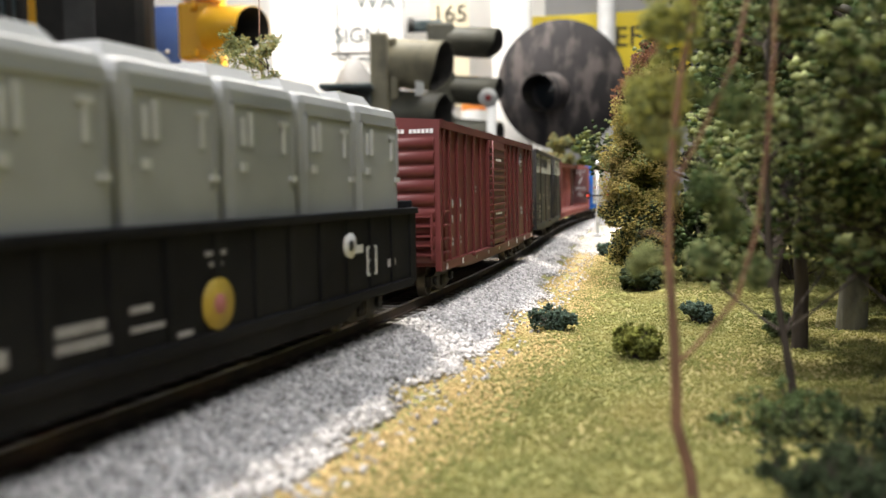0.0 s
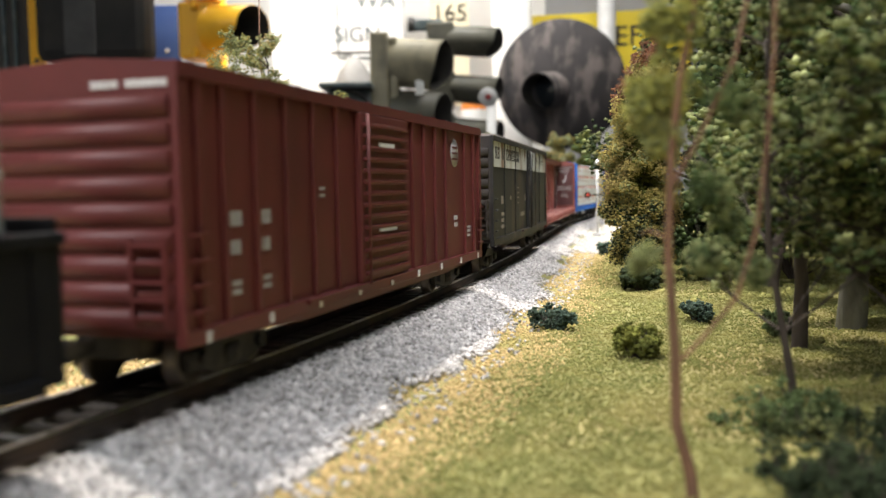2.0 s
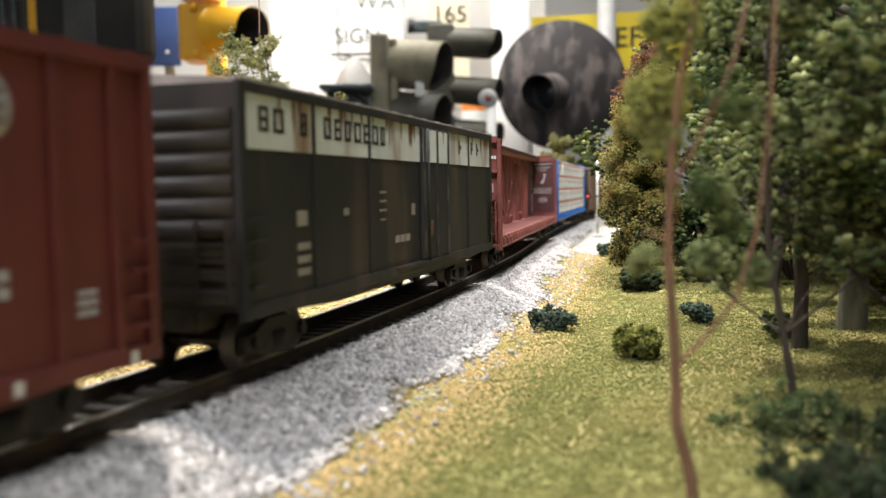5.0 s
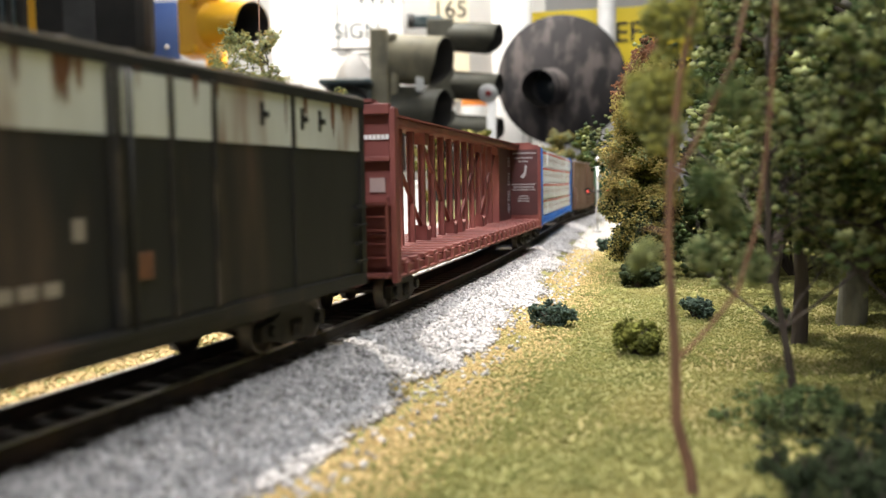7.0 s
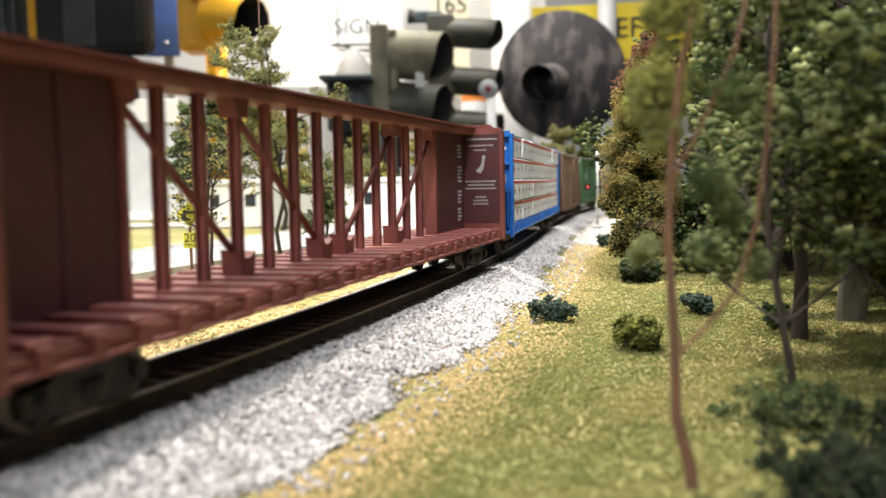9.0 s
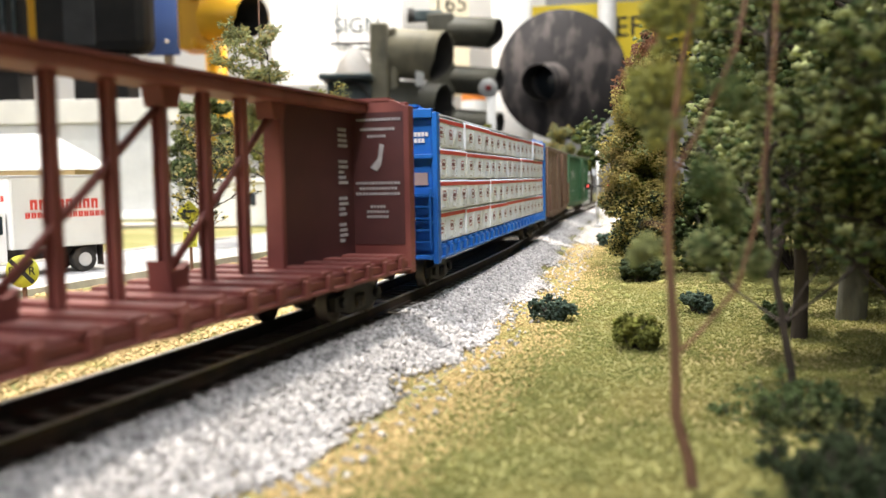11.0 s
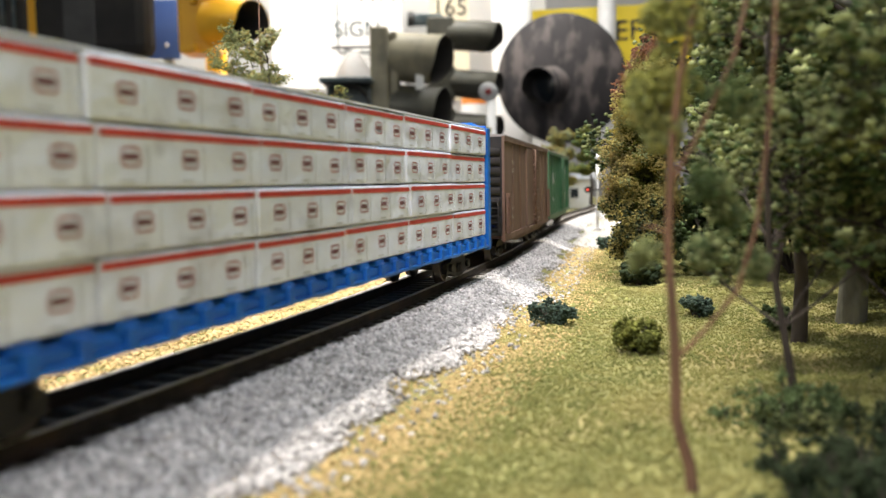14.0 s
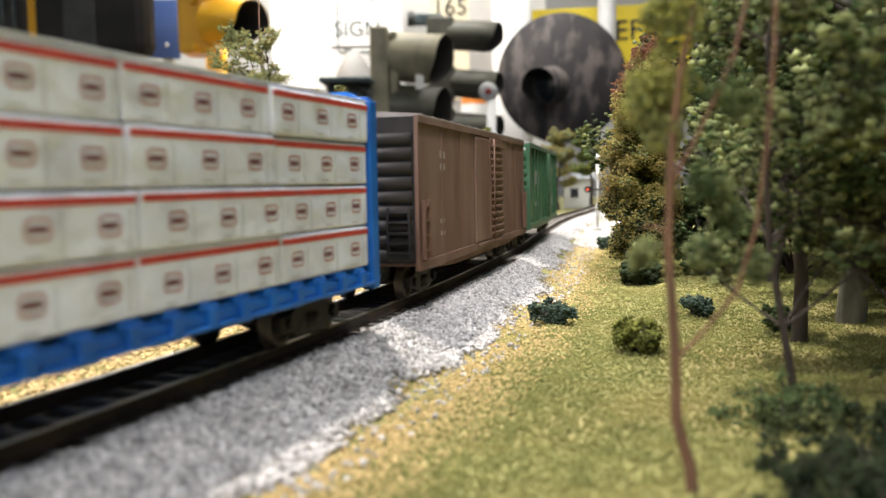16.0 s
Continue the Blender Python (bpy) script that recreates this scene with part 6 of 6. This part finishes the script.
def museum():
    F = 19
    # searchlight signal target
    t = thing("searchlight_signal", "worn black round searchlight signal target with hood", "railway signal", pose(-0.743, 4.196, 0.51, 0, 0, F))
    part("target", lathe(bmesh.new(), [(0.0, 0.0), (0.296, 0.0), (0.302, 0.006), (0.302, 0.016), (0.0, 0.016)], 64, "y"), "disc", t, "large worn black disc")
    hood(t, -0.045, -0.030, 0.085, 0.17, "disc", -30)
    part("rear_housing", bm_box(-0.12, 0.12, 0.017, 0.28, -0.16, 0.14, bev=0.03), "sig_black", t)
    part("mast", tube(bmesh.new(), (0, 0.33, -1.66), (0, 0.33, 0.20), 0.06, n=20), "steel", t)
    part("foot_plate", bm_box(-0.16, 0.16, 0.17, 0.49, -1.66, -1.64), "steel", t)
    # grey-green colour-light head, seen from its side
    t = thing("color_light_signal", "weathered grey-green railway signal head with round visors", "railway signal", pose(-1.350, 3.457, 0.508, 0, 0, F))
    part("back_plate", bm_box(-0.035, 0.040, -0.12, 0.16, -0.22, 0.15, bev=0.01), "sig_grey", t)
    part("flange", bm_box(0.040, 0.075, -0.10, 0.10, -0.20, 0.13, bev=0.01), "sig_grey", t)
    hood(t, 0.07, 0.040, 0.100, 0.21, "sig_grey", 68, y=-0.02)
    hood(t, 0.07, -0.170, 0.100, 0.20, "sig_olive", 68, y=-0.02)
    for dz in (-0.19, -0.06, 0.06, 0.12):
        part("screw", tube(bmesh.new(), (0.058, -0.104, dz), (0.058, -0.096, dz), 0.012, n=8), "sig_grey", t)
    part("tag_plate", bm_box(0.145, 0.180, -0.135, -0.125, -0.105, -0.045, bev=0.003), "white_paint", t, "small white tag plate")
    part("bracket", bm_box(-0.20, -0.03, -0.02, 0.0, 0.080, 0.088), "sig_black", t)
    part("pole", tube(bmesh.new(), (0.0, 0.14, -1.658), (0.0, 0.14, -0.15), 0.05, n=18), "sig_black", t)
    # black three-lamp head behind it
    t = thing("color_light_signal", "black railway signal head with three round visors", "railway signal", pose(-1.187, 3.84, 0.63, 0, 0, F))
    for z, r in ((0.056, 0.066), (-0.155, 0.062), (-0.345, 0.062)):
        hood(t, 0.02, z, r, 0.22, "sig_olive", 68)
        part("housing", bm_box(-0.09, 0.03, -0.06, 0.09, z - 0.075, z + 0.075, bev=0.012), "sig_olive", t)
    part("upper_bracket", bm_box(-0.165, -0.02, -0.02, 0.02, 0.10, 0.150, bev=0.008), "sig_teal", t)
    part("sight_tube", tube(bmesh.new(), (-0.16, -0.02, 0.095), (-0.16, -0.02, 0.155), 0.016, n=12), "sig_black", t)
    part("spine", bm_box(-0.07, 0.0, 0.05, 0.10, -0.45, 0.12, bev=0.01), "sig_black", t)
    part("pole", tube(bmesh.new(), (-0.03, 0.14, -1.78), (-0.03, 0.14, 0.0), 0.05, n=18), "sig_black", t)
    # low teal hooded lamp
    t = thing("hooded_lamp", "dark teal hooded signal lamp with arched opening", "signal lamp", pose(-1.433, 3.314, 0.396, 0, 0, F))
    part("hood_top", bm_box(-0.10, 0.105, -0.14, 0.10, 0.030, 0.050, bev=0.008), "sig_teal", t)
    part("body", bm_box(-0.085, 0.095, -0.02, 0.10, -0.16, 0.030, bev=0.012), "sig_teal", t)
    part("arch", lathe(bmesh.new(), [(0.075, -0.022), (0.085, -0.09), (0.080, -0.09), (0.070, -0.022)], 32, "y"), "sig_black", t, m=pose(0.01, 0, -0.055))
    part("stand", tube(bmesh.new(), (0, 0.04, -1.546), (0, 0.04, -0.16), 0.04, n=16), "sig_black", t)
    # pale cone and orange cone
    t = thing("pale_bell_cover", "pale grey conical bell cover", "bell cover", pose(-1.706, 3.976, 0.56, 0, 0, F))
    part("shell", lathe(bmesh.new(), [(0.0, 0.11), (0.03, 0.10), (0.075, 0.03), (0.105, -0.06), (0.11, -0.12)], 32), "bell_grey", t)
    part("stand", tube(bmesh.new(), (0, 0, -1.71), (0, 0, -0.1), 0.035, n=14), "steel", t)
    t = thing("striped_barrel", "orange and white striped traffic barrel on a stand", "traffic barrel", pose(-1.24, 4.40, 0.40, 0, 0, F))
    for k, mt in enumerate(("white_paint", "orange", "white_paint", "orange")):
        part("band", lathe(bmesh.new(), [(0.072 - k * 0.003, -0.20 + k * 0.075), (0.069 - k * 0.003, -0.126 + k * 0.075)], 28), mt, t)
    part("stand", bm_box(-0.12, 0.12, -0.12, 0.12, -1.55, -0.20, bev=0.01), "sig_black", t)
    # flashing red lamp on a pale post, modelled unlit
    t = thing("red_lamp_post", "slim pale post with round red lamp, unlit", "marker post", pose(-0.847, 3.302, 0.373, 0, 0, F))
    part("post", tube(bmesh.new(), (0.012, 0.02, -1.523), (0.012, 0.02, 0.0), 0.018, n=16), "steel", t)
    part("target", lathe(bmesh.new(), [(0.0, 0.0), (0.034, 0.0), (0.036, 0.006), (0.0, 0.010)], 28, "y"), "steel", t)
    part("signal_lens", lathe(bmesh.new(), [(0.012, -0.002), (0.010, -0.006), (0.0, -0.008)], 20, "y"), "lens_dim", t, "dull red lens")
    # yellow three-section traffic light
    t = thing("traffic_light", "yellow three-section traffic light with dark visors", "traffic light", pose(-2.212, 3.496, 0.756, 0, 0, F))
    for z in (0.27, 0.0, -0.50):
        s = part("section", bm_box(-0.115, 0.05, -0.02, 0.16, z - 0.130, z + 0.120, bev=0.015), "sig_yellow", t)
        hood(s, 0.05, z, 0.100, 0.24, "sig_yellow", 56, y=-0.02, lip=0.5)
        for e in (-0.11, 0.10):
            part("hinge", tube(bmesh.new(), (-0.035, -0.035, z + e - 0.02), (-0.035, -0.035, z + e + 0.02), 0.014, n=10), "sig_yellow", s)
    part("pole", tube(bmesh.new(), (0, 0.2, -1.906), (0, 0.2, 0.2), 0.05, n=16), "sig_yellow", t)
    # black traffic-light cluster with rounded back
    t = thing("black_signal_case", "large black rounded signal case with dull grey side", "signal case", pose(-2.653, 3.344, 0.744, 0, 0, F))
    part("case", bm_box(-0.28, 0.226, -0.05, 0.12, -0.128, 0.60, bev=0.05), "case_black", t)
    part("side_panel", bm_box(-0.14, 0.0, -0.054, -0.048, -0.100, 0.55, bev=0.003), "case_grey", t)
    part("foot", bm_box(-0.12, 0.12, -0.02, 0.15, -1.894, -0.128, bev=0.01), "sig_black", t)
    t = thing("grille_case", "dark slatted case with yellow edge strip", "signal case", pose(-3.096, 3.306, 0.858, 0, 0, F))
    part("case", bm_box(-0.45, 0.06, 0.0, 0.20, -0.30, 0.40, bev=0.01), "sig_black", t)
    for i in range(9):
        part("slat", bm_box(-0.40 + i * 0.05, -0.385 + i * 0.05, -0.014, 0.0, -0.27, 0.38), "sig_teal", t)
    part("edge_strip", bm_box(0.070, 0.136, -0.012, 0.02, -0.26, 0.40, bev=0.004), "sig_yellow", t, "yellow edge strip")
    part("hook_bolt", tube(bmesh.new(), (0.103, -0.016, -0.215), (0.103, -0.012, -0.215), 0.012, n=10), "sig_black", t)
    part("foot", bm_box(-0.40, 0.0, 0.02, 0.18, -2.008, -0.30), "sig_black", t)
    # dark cabinet and a small yellow lamp low behind the layout
    t = thing("signal_cabinet", "dark maroon signal cabinet with two pale strips", "signal cabinet", pose(-1.540, 3.78, 0.235, 0, 0, F))
    part("case", bm_box(-0.155, 0.150, 0.0, 0.20, -0.14, 0.115, bev=0.012), "maroon", t)
    for x in (-0.125, -0.095):
        part("strip", bm_box(x, x + 0.014, -0.006, 0.0, -0.12, 0.01, bev=0.002), "white_paint", t, "pale strip")
    part("foot", bm_box(-0.12, 0.12, 0.03, 0.17, -1.385, -0.14, bev=0.01), "sig_black", t)
    t = thing("signal_lamp", "small yellow signal lamp with dark visor", "signal lamp", pose(-1.960, 3.60, 0.265, 0, 0, F))
    part("housing", bm_box(-0.055, 0.04, -0.02, 0.10, -0.09, 0.09, bev=0.012), "sig_yellow", t)
    hood(t, 0.03, 0.0, 0.070, 0.14, "sig_yellow", 56, y=-0.02, lip=0.4)
    part("stand", tube(bmesh.new(), (0, 0.06, -1.415), (0, 0.06, -0.09), 0.035, n=16), "sig_black", t)
    # signs on the white wall
    t = thing("blue_sign", "plain blue panel sign with white spot", "sign", pose(-2.557, 3.698, 0.792, 0, 0, F))
    part("panel", bm_box(-0.095, 0.062, 0.0, 0.012, -0.145, 0.135, bev=0.003), "sign_blue", t)
    part("spot", lathe(bmesh.new(), [(0.0, -0.002), (0.010, -0.002), (0.010, 0.001)], 16, "y"), "white_paint", t, m=pose(0.0, 0, -0.08))
    part("post", bm_box(-0.02, 0.02, 0.012, 0.05, -1.942, 0.12), "steel", t)
    t = thing("white_sign_board", "large white sign board with black lettering", "sign", pose(-1.916, 4.561, 0.873, 0, 0, F))
    part("board", bm_box(-0.50, 0.22, 0.010, 0.030, -0.32, 0.45, bev=0.003), "wall", t)
    words("SIGN", 0.115, "sig_teal", "lettering", t, pose(-0.03, 0.006, 0.0, 90))
    part("edge_line", bm_box(-0.140, -0.133, 0.004, 0.010, -0.115, 0.45), "sig_teal", t)
    part("edge_line", bm_box(-0.140, 0.214, 0.004, 0.010, -0.122, -0.115), "sig_teal", t)
    words("WAY", 0.130, "sig_teal", "lettering", t, pose(0.110, 0.006, 0.185, 90))
    part("edge_line", bm_box(0.214, 0.224, 0.004, 0.010, -0.32, 0.45), "steel", t)
    part("wire", tube(bmesh.new(), (-0.12, -0.01, -0.10), (0.05, -0.01, -0.14), 0.004, n=6), "sig_black", t)
    part("leg", bm_box(-0.30, -0.26, 0.03, 0.07, -2.023, 0.3), "steel", t)
    part("leg", bm_box(0.06, 0.10, 0.03, 0.07, -2.023, 0.3), "steel", t)
    t = thing("mile_board", "cream board with black numerals", "sign", pose(-1.431, 4.618, 0.824, 0, 0, F))
    part("board", bm_box(-0.105, 0.10, 0.0, 0.02, -0.35, 0.40, bev=0.003), "cream", t)
    words("165", 0.125, "black_print", "numerals", t, pose(0.0, -0.004, 0.135, 90))
    part("leg", bm_box(-0.02, 0.02, 0.02, 0.06, -1.974, 0.2), "steel", t)
    solid("round_column", tube(bmesh.new(), (-1.093, 4.62, -1.15), (-1.093, 4.62, 1.9), 0.105, n=40), "wall", "white round column against the wall", "column", kind="structure")
    t = thing("yellow_sign", "yellow sign board with bold black letters", "sign", pose(-0.691, 4.985, 0.919, 0, 0, 8))
    part("board", bm_box(-0.40, 0.48, 0.0, 0.02, -0.33, 0.055, bev=0.004), "sign_yellow", t)
    words("EF", 0.155, "black_print", "lettering", t, pose(0.150, -0.004, -0.085, 90))
    part("leg", bm_box(0.30, 0.34, 0.02, 0.06, -2.069, 0.0), "steel", t)
    part("leg", bm_box(-0.30, -0.26, 0.02, 0.06, -2.069, 0.0), "steel", t)
    solid("pipe", tube(bmesh.new(), (-0.625, 4.79, -1.15), (-0.625, 4.79, 1.9), 0.048, n=24), "steel", "grey vertical service pipe", "pipe", kind="structure")


museum()


# ---------------------------------------------------------------- movement
def train_at(t):
    ts = [a for a, b in TRAIN]
    i = max(0, min(len(ts) - 2, sum(a <= t for a in ts) - 1))
    (t0, s0), (t1, s1) = TRAIN[i], TRAIN[i + 1]
    u = (t - t0) / (t1 - t0)

    def slope(k):
        a, b = max(k - 1, 0), min(k + 1, len(ts) - 1)
        return (TRAIN[b][1] - TRAIN[a][1]) / (TRAIN[b][0] - TRAIN[a][0])
    d = t1 - t0
    m0, m1 = slope(i) * d, slope(i + 1) * d
    return (2 * u ** 3 - 3 * u * u + 1) * s0 + (u ** 3 - 2 * u * u + u) * m0 + (-2 * u ** 3 + 3 * u * u) * s1 + (u ** 3 - u * u) * m1


def motions():
    for car, offset, half in CARS:
        rows = []
        for k in range(33):
            y = train_at(k * 0.5) + offset
            a, b = Vector((mid(y - half), y - half, 0)), Vector((mid(y + half), y + half, 0))
            c = (a + b) / 2
            rows.append((k * 0.5, pose(c.x, c.y, 0, 0, 0, -math.degrees(math.atan2(b.x - a.x, b.y - a.y)))))
        walk(car, rows)
    start = train_at(0)
    turns = [(k * 0.1, math.degrees((start - train_at(k * 0.1)) / 0.0048)) for k in range(161)]
    for w, e in WHEELS:
        walk(w, [(t, pose(0, e, 0.0048, a, 0, 0)) for t, a in turns])


motions()
